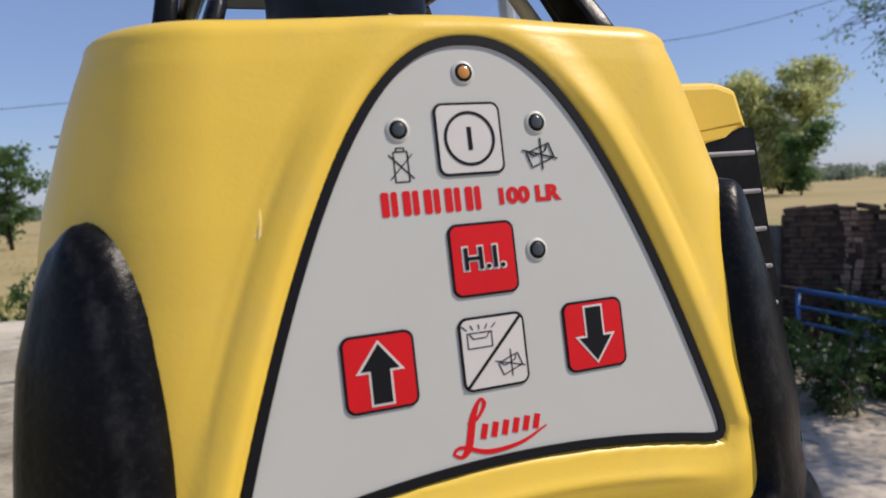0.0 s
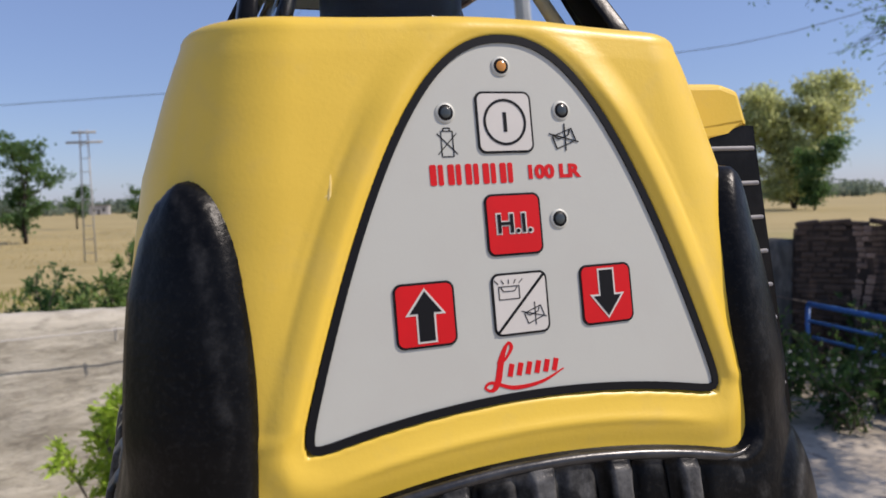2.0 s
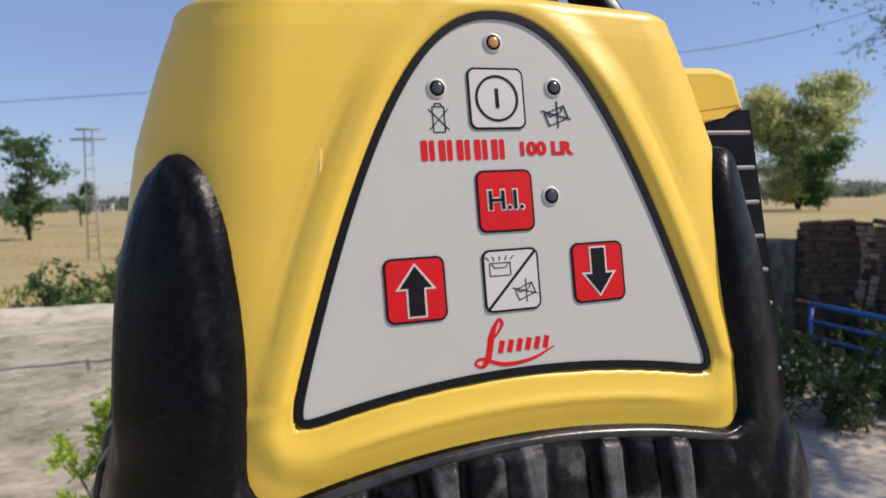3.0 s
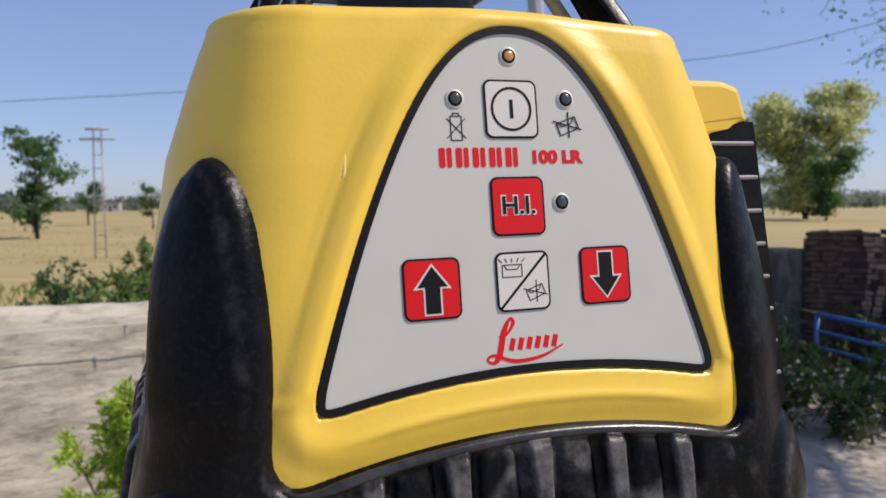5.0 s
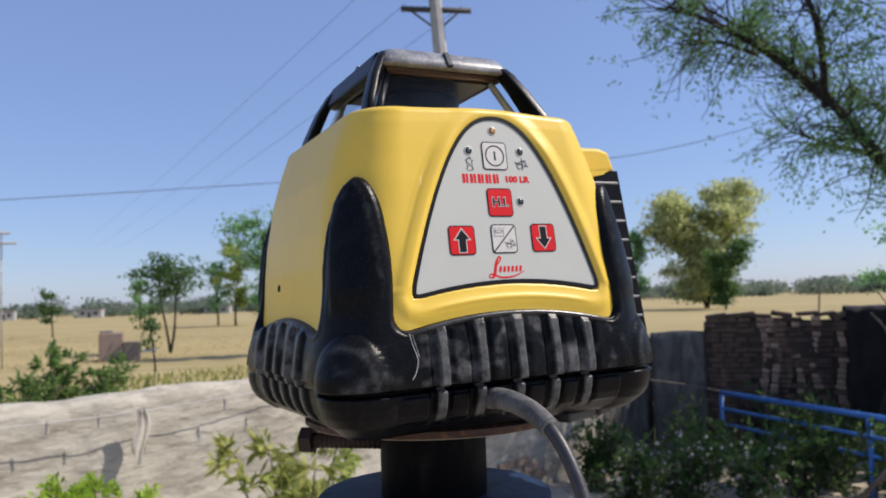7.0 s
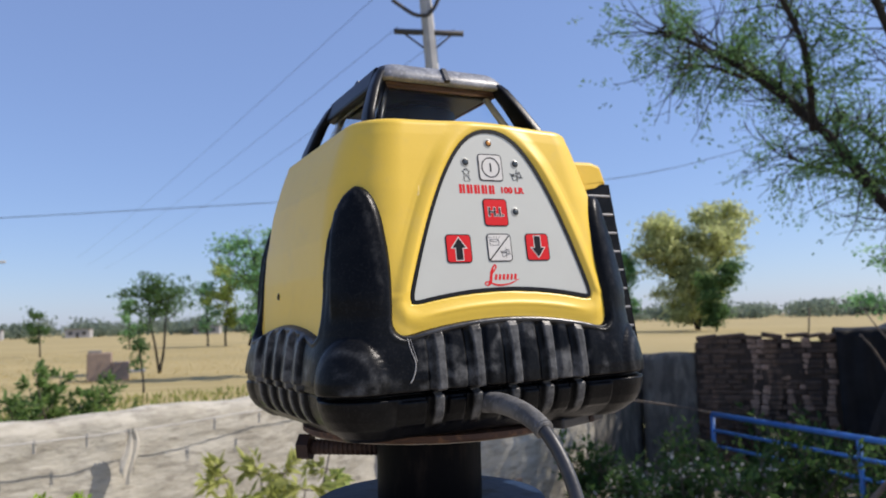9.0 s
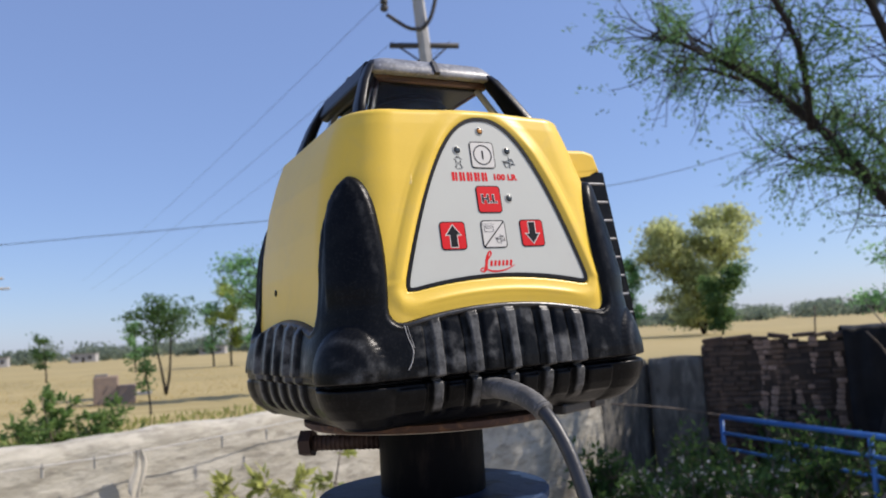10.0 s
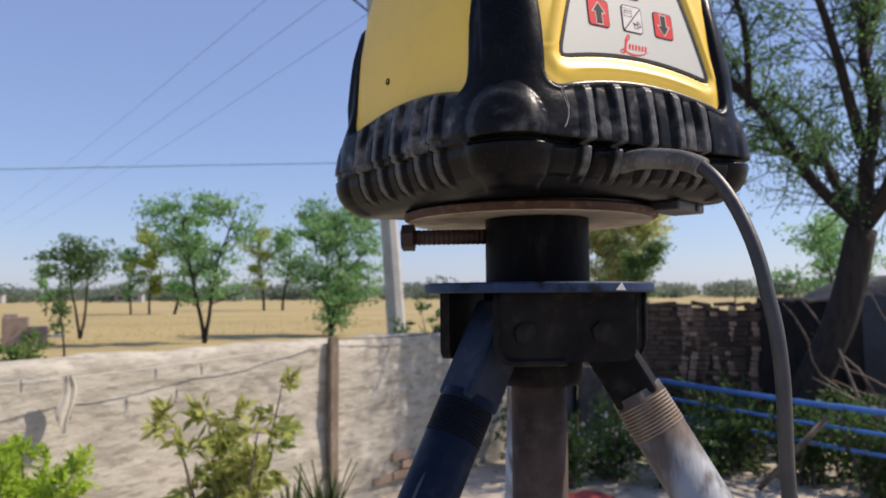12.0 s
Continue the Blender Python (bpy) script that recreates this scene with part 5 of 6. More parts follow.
field_tree((-25.2, 54.3, 0), 3.6, 1.1, 0.25, 0.09, L_DARK, 23, "small lollipop-shaped green tree", 1400, 0.2, 7, clump=0.32)
field_tree((-23.7, 67.45, 0), 5.2, 1.2, 0.3, 0.1, L_FIELD, 24, "thin sapling in the field", 1000, 0.3, 7, clump=0.4)
field_tree((-6.97, 20.7, 0), 2.1, 0.5, 0.3, 0.045, L_DARK, 25, "thin sapling behind the wall", 500, 0.14, 6, clump=0.22)
field_tree((46.0, 62.0, 0), 8.0, 4.0, 0.2, 0.25, L_FIELD, 26, "light green tree behind the shed", 4200, 0.42, 11, clump=0.9)
field_tree((57.0, 60.0, 0), 9.0, 4.4, 0.2, 0.25, L_FIELD, 27, "light green tree behind the shed", 4200, 0.42, 11, clump=0.9)
field_tree((9.9, 13.6, 0), 3.15, 1.5, 0.15, 0.07, L_FIELD, 28, "sunlit light green tree behind the brick wall", 9000, 0.09, 12, clump=0.30, gaps=0.3)
field_tree((17.5, 12.0, 0), 4.0, 1.8, 0.15, 0.08, L_BRIGHT, 29, "sunlit light green tree behind the big one", 3600, 0.12, 10, clump=0.35)


def far_woods():
    rng = np.random.RandomState(5)
    cs, sz = [], []
    for _ in range(420):
        az = radians(rng.uniform(-52, 62))
        D = rng.uniform(240, 420)
        h = rng.uniform(2.8, 6.4) * (1.0 if rng.rand() > 0.15 else 1.4)
        w = rng.uniform(4, 10)
        x, y = D * math.sin(az), D * math.cos(az)
        n = 210
        u = np.clip(rng.normal(size=(n, 3)), -1.7, 1.7) * np.array([w * 0.42, w * 0.42, h * 0.24])
        cs.append(u + np.array([x, y, h * 0.52]))
    c = np.concatenate(cs)
    c[:, 2] = np.maximum(c[:, 2], 0.4)
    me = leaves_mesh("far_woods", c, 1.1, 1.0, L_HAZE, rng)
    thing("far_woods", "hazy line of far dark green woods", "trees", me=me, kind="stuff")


far_woods()


def house(x, y, w, d, h, turn):
    root = thing("far_house", "small pale flat-roofed house far across the field", "house", m=pose(x, y, 0, 0, 0, turn), group="far houses")
    part("wall", box_mesh("wall", (w, d, h), M_FARHOUSE, 0.03, (0, 0, h / 2)), root, "pale plastered walls")
    part("roof", box_mesh("roof", (w + 0.5, d + 0.5, 0.25), M_CONCRETE, 0.03, (0, 0, h + 0.125)), root, "flat grey roof slab")
    for k in (-1, 1):
        part("window", box_mesh("window", (w * 0.16, 0.12, h * 0.36), M_IRON, 0.02, (k * w * 0.27, -d / 2 - 0.03, h * 0.55)), root, "dark window")
    part("door", box_mesh("door", (w * 0.13, 0.12, h * 0.62), M_IRON, 0.02, (0, -d / 2 - 0.03, h * 0.32)), root, "dark door")


for x, y, w, d, h, turn in ((-95, 230, 11, 7, 3.0, 12), (-60, 240, 13, 7, 2.8, 5), (-118, 226, 9, 7, 3.4, 20), (-30, 250, 9, 6, 2.6, 0)):
    house(x, y, w * 0.6, d * 0.8, h * 0.8, turn)


# ---- low growth along the far side of the wall ----
def bush(name, base, radius, height, leaf, seed, label, leaves, length, width, stems=9, flower=0, category="bush", group="", droop=0.0, fl_size=0.035, wander=0.13):
    rng = np.random.RandomState(seed)
    tubes, cs, al, tops = [], [], [], []
    for k in range(stems):
        az, out = rng.uniform(0, 2 * math.pi), rng.uniform(0.1, 1.0)
        pts, rr = grow(rng, (rng.normal() * radius * 0.18, rng.normal() * radius * 0.18, -0.03), (math.cos(az) * out * radius, math.sin(az) * out * radius, height), height * rng.uniform(0.7, 1.05), 0.010 * (0.6 + height), 0.003, 8, wander)
        tubes.append((pts, rr, 5))
        for j in range(2, 9):
            for _ in range(2):
                tw, twr = grow(rng, pts[j], Vector(rng.normal(size=3)) + Vector((0, 0, 0.7)), radius * rng.uniform(0.25, 0.5), 0.004, 0.0015, 3, 0.2)
                tubes.append((tw, twr, 4))
                for p, q in zip(tw, tw[1:]):
                    cs.append(q)
                    al.append((q - p).normalized())
        tops.append(pts[-1])
    C, A = np.array([tuple(c) for c in cs]), np.array([tuple(a) for a in al])
    pick = rng.randint(0, len(C), leaves)
    c = C[pick] + rng.normal(size=(leaves, 3)) * radius * 0.07
    c[:, 2] = np.maximum(c[:, 2], 0.03)
    root = thing(name, label, category, m=Matrix.Translation(base), group=group)
    part("stem", join_tubes("stem", tubes, M_TWIG), root, "thin woody stems")
    part("foliage", leaves_mesh("foliage", c, length, width, leaf, rng, A[pick], droop=droop), root, "leaves")
    if flower:
        pick = rng.randint(0, len(C), flower)
        f = C[pick] + rng.normal(size=(flower, 3)) * radius * 0.08
        f[:, 2] = np.maximum(f[:, 2] + 0.03, 0.08)
        f = np.repeat(f, 5, 0)
        part("blossom", leaves_mesh("blossom", f, fl_size * 0.6, fl_size * 0.5, L_FLOWER, rng), root, "small white blossoms")
    return root


def beyond(s, d):
    return WALL_A + WALL_DIR * s - WALL_NORMAL * d


for k, (s, d, r, h, leaf, n, lab) in enumerate((
        (9.41, 1.53, 0.26, 1.55, L_DARK, 1100, "dark green bush just behind the wall"),
        (5.15, 4.5, 0.36, 1.12, L_HEDGE, 1700, "green bush behind the wall"),
        (5.5, 4.45, 0.26, 1.40, L_HEDGE, 1900, "light green leggy bush behind the wall"),
        (5.85, 4.5, 0.34, 1.10, L_HEDGE, 1500, "green bush behind the wall"),
        (4.6, 4.9, 0.36, 1.02, L_DARK, 1500, "low dark green bush behind the wall"))):
    p = beyond(s, d)
    bush("bush", (p.x, p.y, 0), r, h, leaf, 40 + k, lab, int(n * 1.7), 0.075, 0.034)


def grass_strip():
    rng = np.random.RandomState(8)
    n = 16000
    s, d = rng.uniform(-14, 24, n), 2 + 12 * rng.rand(n) ** 1.4
    p = np.array(WALL_A)[None] + s[:, None] * np.array(WALL_DIR)[None] - d[:, None] * np.array(WALL_NORMAL)[None]
    up = np.tile([0.0, 0.0, 1.6], (n, 1))
    me = leaves_mesh("grass", p, 0.20, 0.05, L_GRASS, rng, up)
    thing("grass", "uneven strip of green and yellow grass before the field", "grass", me=me, kind="stuff")


grass_strip()


def stubble():
    """Short standing straw that roughens the field's surface."""
    rng = np.random.RandomState(9)
    n = 16000
    s, d = rng.uniform(-30, 40, n), 21 + 40 * rng.rand(n) ** 1.5
    p = np.array(WALL_A)[None] + s[:, None] * np.array(WALL_DIR)[None] - d[:, None] * np.array(WALL_NORMAL)[None]
    me = leaves_mesh("straw", p, 0.09, 0.03, L_STRAW, rng, np.tile([0.0, 0.0, 1.8], (n, 1)))
    thing("straw", "ripe golden wheat standing in the field", "crop", me=me, kind="stuff")


L_STRAW = leaf_material("ripe_straw", (0.52, 0.40, 0.16), (0.57, 0.46, 0.22), 0.2)
stubble()


# ---- brick tank in the field ----
HUT = thing("brick_tank", "small old brick water tank in the field", "tank", m=pose(-10.3, 26.3, 0, 0, 0, 18))
part("tank_wall", box_mesh("tank_wall", (0.75, 0.9, 0.95), M_HUT, 0.03, (0, 0, 0.475)), HUT, "weathered brick wall")
part("tank_wall", box_mesh("tank_wall", (0.55, 0.9, 0.62), M_HUT, 0.03, (0.66, 0, 0.31)), HUT, "weathered brick wall")
part("slab", box_mesh("slab", (0.4, 0.6, 0.08), M_CONCRETE, 0.01, (-0.15, 0, 0.99)), HUT, "grey cover slab")
part("spout", box_mesh("spout", (0.5, 0.3, 0.1), M_FARHOUSE, 0.01, (1.2, -0.2, 0.30)), HUT, "white spout ledge")


# ---- power poles and lines ----
POLE = thing("power_pole", "leaning concrete power pole with iron cross-arms", "power pole")
pb, pt = Vector((1.05, 12.70, -0.05)), Vector((0.46, 12.74, 8.6))
pd = (pt - pb).normalized()
part("shaft", tube_mesh("shaft", [pb, pb.lerp(pt, 0.5), pt], [0.17, 0.135, 0.10], M_POLE, 8, False), POLE, "tapered concrete shaft")


def at_pole(z):
    return pb + pd * ((z - pb.z) / pd.z)


c = at_pole(6.82)
arm = part("cross_arm", tube_mesh("cross_arm", [c + Vector((-0.62, 0.02, 0.04)), c + Vector((0.62, -0.02, -0.03))], 0.05, M_IRON, 6), POLE, "dark iron cross-arm")
c = at_pole(7.10)
arm2 = part("bracket_arm", tube_mesh("bracket_arm", spline([c + Vector((0.0, -0.1, 0.0)), c + Vector((-0.25, -0.12, 0.02)), c + Vector((-0.62, -0.12, 0.28))], 6), 0.035, M_IRON, 6), POLE, "bent iron arm")
part("insulator", lathe_mesh("insulator", [(0.03, 0.0), (0.07, 0.03), (0.07, 0.10), (0.04, 0.13), (0.07, 0.16), (0.06, 0.26), (0.02, 0.34)], M_IRON, 12), arm2, "dark insulator", Matrix.Translation(c + Vector((-0.66, -0.12, 0.34))))
part("bracket_arm", tube_mesh("bracket_arm", spline([c + Vector((0.0, -0.1, 0.0)), c + Vector((0.18, -0.12, 0.25)), c + Vector((0.36, -0.12, 0.95))], 6), 0.04, M_IRON, 6), POLE, "bent iron arm")
for sx in (-1, 1):
    part("brace", tube_mesh("brace", [at_pole(6.82) + Vector((sx * 0.45, 0, 0)), at_pole(6.45)], 0.018, M_IRON, 5), POLE)

OLDPOLE = thing("lattice_pole", "grey lattice power pole far behind the wall", "power pole", m=Matrix.Translation((-12.9, 23.9, 0)) @ Matrix.Diagonal((0.8, 0.8, 0.80, 1)))
for sx in (-1, 1):
    part("post", tube_mesh("post", [(sx * 0.24, 0, -0.05), (sx * 0.16, 0, 5.4)], 0.03, M_POLE, 6), OLDPOLE, "grey post")
for k in range(9):
    part("rung", tube_mesh("rung", [(-0.23, 0, 0.4 + 0.55 * k), (0.22, 0, 0.4 + 0.55 * k)], 0.015, M_POLE, 5), OLDPOLE)
for z, w in ((4.9, 0.75), (5.3, 0.5)):
    part("cross_arm", tube_mesh("cross_arm", [(-w, 0, z), (w, 0, z)], 0.05, M_POLE, 5), OLDPOLE, "short cross-arm")


def hanging_line(name, a, b, sag, r, label, group="power lines"):
    a, b = Vector(a), Vector(b)
    pts = [a.lerp(b, k / 24) - Vector((0, 0, sag * 4 * (k / 24) * (1 - k / 24))) for k in range(25)]
    return thing(name, label, "cable", me=tube_mesh(name, pts, r, M_WIRE, 5), group=group)


t0 = at_pole(7.45)
for dx, dz, ex, ez in ((-0.66, 0.22, -23.5, 7.1), (-0.5, -0.55, -22.8, 6.5), (0.5, -0.6, -21.6, 6.2)):
    hanging_line("power_line", t0 + Vector((dx, -0.1, dz)), (ex, 56, ez), 0.25, 0.0042, "thin dark overhead power line")
thing("overhead_cable", "thick dark overhead cable", "cable", me=tube_mesh("overhead_cable", spline([(-34, 22.2, 4.7), (-22, 22.2, 4.72), (-13, 22.2, 5.0), (-4.2, 22.2, 5.34), (2.5, 22.2, 5.60), (6.3, 22.2, 5.88), (8.3, 22.2, 6.18), (9.8, 22.2, 6.52), (14, 22.2, 7.6), (20, 22.2, 9.2)], 10), 0.010, M_WIRE, 6), group="power lines")
for x, y, h in ((-34, 22.2, 5.0), (20, 22.2, 9.5)):
    thing("power_pole", "plain concrete pole that carries the overhead cable", "power pole", me=tube_mesh("power_pole", [(x, y, -0.05), (x, y, h)], [0.16, 0.1], M_POLE, 8), group="cable poles")

# ---- big tree by the shed ----
def acacia():
    rng = np.random.RandomState(77)
    root = thing("acacia_tree", "spreading thorn tree with fine green leaves and a dark forked trunk", "tree")
    B, F = Vector((4.20, 6.42, -0.05)), Vector((4.80, 6.16, 2.15))
    tubes = [(spline([B, Vector((4.33, 6.38, 0.6)), Vector((4.62, 6.24, 1.35)), F], 6), [0.17 - 0.035 * k / 18 for k in range(19)], 12)]
    tips, dirs = [], []
    limbs = [
        ([F, (4.42, 6.33, 2.64), (4.15, 6.5, 3.2), (3.85, 6.7, 3.66), (3.4, 6.9, 4.15), (2.95, 7.1, 4.5), (2.75, 7.2, 4.62)], 0.085, 0.02),
        ([F, (4.82, 6.08, 2.75), (4.88, 6.03, 3.3), (4.76, 6.0, 3.8), (4.82, 6.0, 4.6), (4.85, 6.05, 5.6)], 0.11, 0.03),
        ([F, (4.95, 5.9, 2.6), (5.35, 5.6, 3.3), (5.8, 5.3, 4.2)], 0.10, 0.03),
        ([(4.75, 6.05, 2.9), (4.45, 6.0, 3.9), (4.1, 5.95, 4.8), (3.8, 5.9, 5.5)], 0.07, 0.02),
        ([(4.35, 6.35, 2.75), (4.2, 6.9, 3.5), (3.9, 7.5, 4.3), (3.5, 8.0, 4.9)], 0.07, 0.02),
        ([(3.95, 6.6, 3.4), (3.75, 6.3, 4.1), (3.3, 6.1, 4.8), (2.9, 6.0, 5.3)], 0.05, 0.015),
        ([(4.80, 6.03, 3.7), (5.2, 6.3, 4.5), (5.6, 6.6, 5.3)], 0.06, 0.02),
        # two limbs out of view, added to throw dappled shade on the yard
        ([F, (5.2, 5.6, 3.0), (6.0, 4.9, 4.0), (6.6, 4.4, 4.8)], 0.10, 0.02),
        ([(5.2, 5.6, 3.0), (5.6, 4.8, 3.8), (5.95, 4.0, 4.4), (6.2, 3.4, 4.7)], 0.07, 0.02),
        # two back limbs added so their leaves shade the boundary wall's end
        ([F, (5.0, 6.9, 2.9), (5.3, 7.6, 3.5), (5.2, 8.2, 4.0)], 0.08, 0.02),
        ([(5.0, 6.9, 2.9), (4.7, 7.6, 3.2), (4.4, 8.1, 3.5)], 0.05, 0.015),
        ([(4.75, 6.05, 2.5), (5.1, 6.3, 2.8), (5.6, 6.4, 3.1)], 0.03, 0.008),
        ([(3.45, 6.85, 4.0), (3.1, 6.8, 4.1), (2.85, 6.85, 4.12)], 0.03, 0.008)]
    for pts, r0, r1 in limbs:
        line = spline(pts, 7)
        n = len(line)
        tubes.append((line, [(r0 + (r1 - r0) * i / (n - 1)) * 0.75 for i in range(n)], 8))
        for i in range(3, n):
            for _ in range(3 if r0 > 0.04 else 2):
                d = Vector(rng.normal(size=3)) + (line[i] - line[i - 1]).normalized() * 0.9 + Vector((-0.1, 0, 0.25))
                ln = rng.uniform(0.35, 0.85)
                tw, twr = grow(rng, line[i], d, ln, 0.008, 0.003, 6, 0.2)
                tubes.append((tw, twr, 4))
                for j in range(1, 7):
                    for _ in range(2):
                        d2 = Vector(rng.normal(size=3)) + (tw[j] - tw[j - 1]).normalized()
                        t2, r2 = grow(rng, tw[j], d2, rng.uniform(0.16, 0.36), 0.004, 0.0015, 4, 0.15)
                        if rng.rand() < 0.12:
                            tubes.append((t2, r2, 3))
                        for a, b in zip(t2, t2[1:]):
                            tips.append(tuple(b))
                            dirs.append(tuple((b - a).normalized()))
    part("trunk", join_tubes("trunk", tubes, M_BARK), root, "dark furrowed trunk and limbs")
    T, D = np.array(tips), np.array(dirs)
    n = 84000
    pick = rng.randint(0, len(T), n)
    keep = np.array([noise.noise(Vector(T[k]) * 2.4) > 0.07 for k in range(len(T))])
    pick = pick[keep[pick]]
    c = T[pick] + rng.normal(size=(len(pick), 3)) * 0.026
    part("crown", leaves_mesh("crown", c, 0.050, 0.021, L_ACACIA, rng, D[pick]), root, "fine feathery leaves")


acacia()

# ---- garden before the wall ----
bush("shrub", (-0.60, 3.22, 0), 0.19, 1.20, L_SHRUB, 60, "olive and yellow leafy shrub before the plastered wall", 3400, 0.074, 0.025, 9, droop=0.3, wander=0.06)
bush("fern_bush", (-1.33, 2.84, 0), 0.20, 0.95, L_BRIGHT, 61, "bright green feathery bush before the wall", 44000, 0.034, 0.0135, 40, wander=0.045)


def blade_plant(base, seed):
    rng = np.random.RandomState(seed)
    root = thing("blade_plant", "clump of stiff upright sword-shaped leaves", "plant", m=Matrix.Translation(base), group="blade plants")
    for k in range(22):
        az, out = rng.uniform(0, 2 * math.pi), rng.uniform(0.05, 0.45)
        h, w = rng.uniform(0.3, 0.52), 0.022
        d = Vector((math.cos(az), math.sin(az), 0))
        s = Vector((-d.y, d.x, 0))
        verts, faces = [], []
        for i in range(7):
            q = i / 6
            p = d * (0.03 + out * h * q * (0.4 + 0.6 * q)) + Vector((0, 0, h * q))
            ww = w * (1 - q ** 2.2) + 0.002
            verts += [p + s * ww, p - d * 0.006, p - s * ww, p + d * 0.004]
        for i in range(6):
            for j in range(4):
                faces.append((i * 4 + j, i * 4 + (j + 1) % 4, i * 4 + 4 + (j + 1) % 4, i * 4 + 4 + j))
        part("leaf", mesh_from("leaf", verts, faces, L_AGAVE, smooth=True), root)


blade_plant((-0.36, 4.50, 0), 3)
blade_plant((-0.18, 4.75, 0), 4)

for k, (x, y, r, h, fl, leaf) in enumerate(((1.75, 5.75, 0.34, 0.46, 150, L_GARDEN), (2.2, 5.95, 0.36, 0.50, 170, L_GARDEN), (2.65, 5.6, 0.36, 0.50, 80, L_GARDEN), (1.55, 6.35, 0.3, 0.6, 10, L_GARDEN),
                                      (3.15, 5.95, 0.36, 0.50, 6, L_GARDEN), (3.55, 6.2, 0.38, 0.62, 5, L_GARDEN), (3.75, 5.5, 0.36, 0.60, 4, L_GARDEN), (4.0, 5.0, 0.40, 0.66, 8, L_GARDEN), (4.2, 5.6, 0.4, 0.75, 12, L_GARDEN),
                                      (4.15, 4.5, 0.36, 0.60, 0, L_GARDEN), (4.5, 4.9, 0.42, 0.70, 0, L_GARDEN), (3.5, 7.0, 0.4, 0.7, 6, L_GARDEN), (2.6, 6.7, 0.4, 0.6, 12, L_GARDEN))):
    bush("flower_bush", (x, y, 0), r, h, leaf, 80 + k, "dark leafy garden plant with small white flowers" if fl else "dark leafy garden plant by the blue railing", 900, 0.075, 0.034, 11, fl, "plant", "garden plants")


# ---- wall post, string and rag ----
def on_wall(s, z, off):
    p = WALL_A + WALL_DIR * s + WALL_NORMAL * off
    return Vector((p.x, p.y, z))


def post_mesh():
    rng = np.random.RandomState(6)
    verts, faces = [], []
    n = 14
    for i in range(n + 1):
        z = 1.275 * i / n
        for x, y in rounded(0.085 + rng.normal() * 0.002, 0.040, 0.010, n=2):
            verts.append((x + rng.normal() * 0.0012, y, z - 0.02))
    m = 12
    for i in range(n):
        for k in range(m):
            faces.append((i * m + k, i * m + (k + 1) % m, (i + 1) * m + (k + 1) % m, (i + 1) * m + k))
    faces += [tuple(reversed(range(m))), tuple(range(n * m, n * m + m))]
    return mesh_from("wall_post", verts, faces, M_POST)


wp = on_wall(6.18, 0, 0.034)
thing("wall_post", "weathered brown post standing against the plastered wall", "post", m=Matrix.Translation(wp) @ Matrix.Rotation(math.atan2(WALL_DIR.y, WALL_DIR.x), 4, "Z"), me=post_mesh())
line_pts = spline([on_wall(2.2, 1.19, 0.10), on_wall(3.4, 1.155, 0.115), on_wall(4.2, 1.145, 0.115), on_wall(4.9, 1.165, 0.10), on_wall(5.6, 1.195, 0.07), on_wall(6.14, 1.215, 0.02)], 8)
thing("clothes_line", "thin pale string slung along the wall to a post", "string", me=tube_mesh("clothes_line", line_pts, 0.0032, M_STRING, 5))
thing("slack_wire", "dark wire lying along the wall's top", "wire", me=tube_mesh("slack_wire", spline([on_wall(6.2, 1.24, 0.03), on_wall(6.9, 1.225, 0.03), on_wall(7.7, 1.235, 0.03), on_wall(8.8, 1.20, 0.03)], 8), 0.004, M_WIRE, 5))
PEG = None
for s in (3.75, 4.0, 4.72, 5.02):
    p = on_wall(s, 1.135, 0.112)
    if PEG is None:
        PEG = thing("clothes_peg", "small pale clothes peg hanging on the string", "peg", m=Matrix.Translation(p), group="pegs on the string")
        for sy in (-1, 1):
            part("jaw", box_mesh("jaw", (0.012, 0.005, 0.065), M_CLOTH, 0.001, (0, sy * 0.004, -0.01)), PEG)
        part("spring", tube_mesh("spring", [(-0.009, 0, 0.0), (0.009, 0, 0.0)], 0.004, M_IRON, 8), PEG)
    else:
        copy_thing(PEG, Matrix.Translation(p))


def rag_mesh():
    rng = np.random.RandomState(2)
    verts, faces = [], []
    nu, nv = 12, 16
    for j in range(nv + 1):
        q = j / nv
        for i in range(nu + 1):
            u = i / nu - 0.5
            w = 0.024 + 0.014 * math.sin(math.pi * q) + 0.010 * q
            verts.append((u * 2 * w + 0.015 * math.sin(5 * q), 0.007 * math.sin(u * 14 + q * 3) + 0.003 * math.sin(u * 31), -0.25 * q - 0.035 * math.cos(u * 6) * q + (0.006 if j == 0 else 0)))
    for j in range(nv):
        for i in range(nu):
            a = j * (nu + 1) + i
            faces.append((a, a + 1, a + nu + 2, a + nu + 1))
    n = len(verts)
    verts += [(x, y + 0.004, z) for x, y, z in verts]
    faces += [tuple(n + k for k in reversed(f)) for f in faces]
    return mesh_from("rag", verts, faces, M_CLOTH, smooth=True)


thing("rag", "crumpled cream rag hanging from the string", "cloth", m=Matrix.Translation(on_wall(4.22, 1.15, 0.118)) @ Matrix.Rotation(math.atan2(WALL_DIR.y, WALL_DIR.x), 4, "Z"), me=rag_mesh())


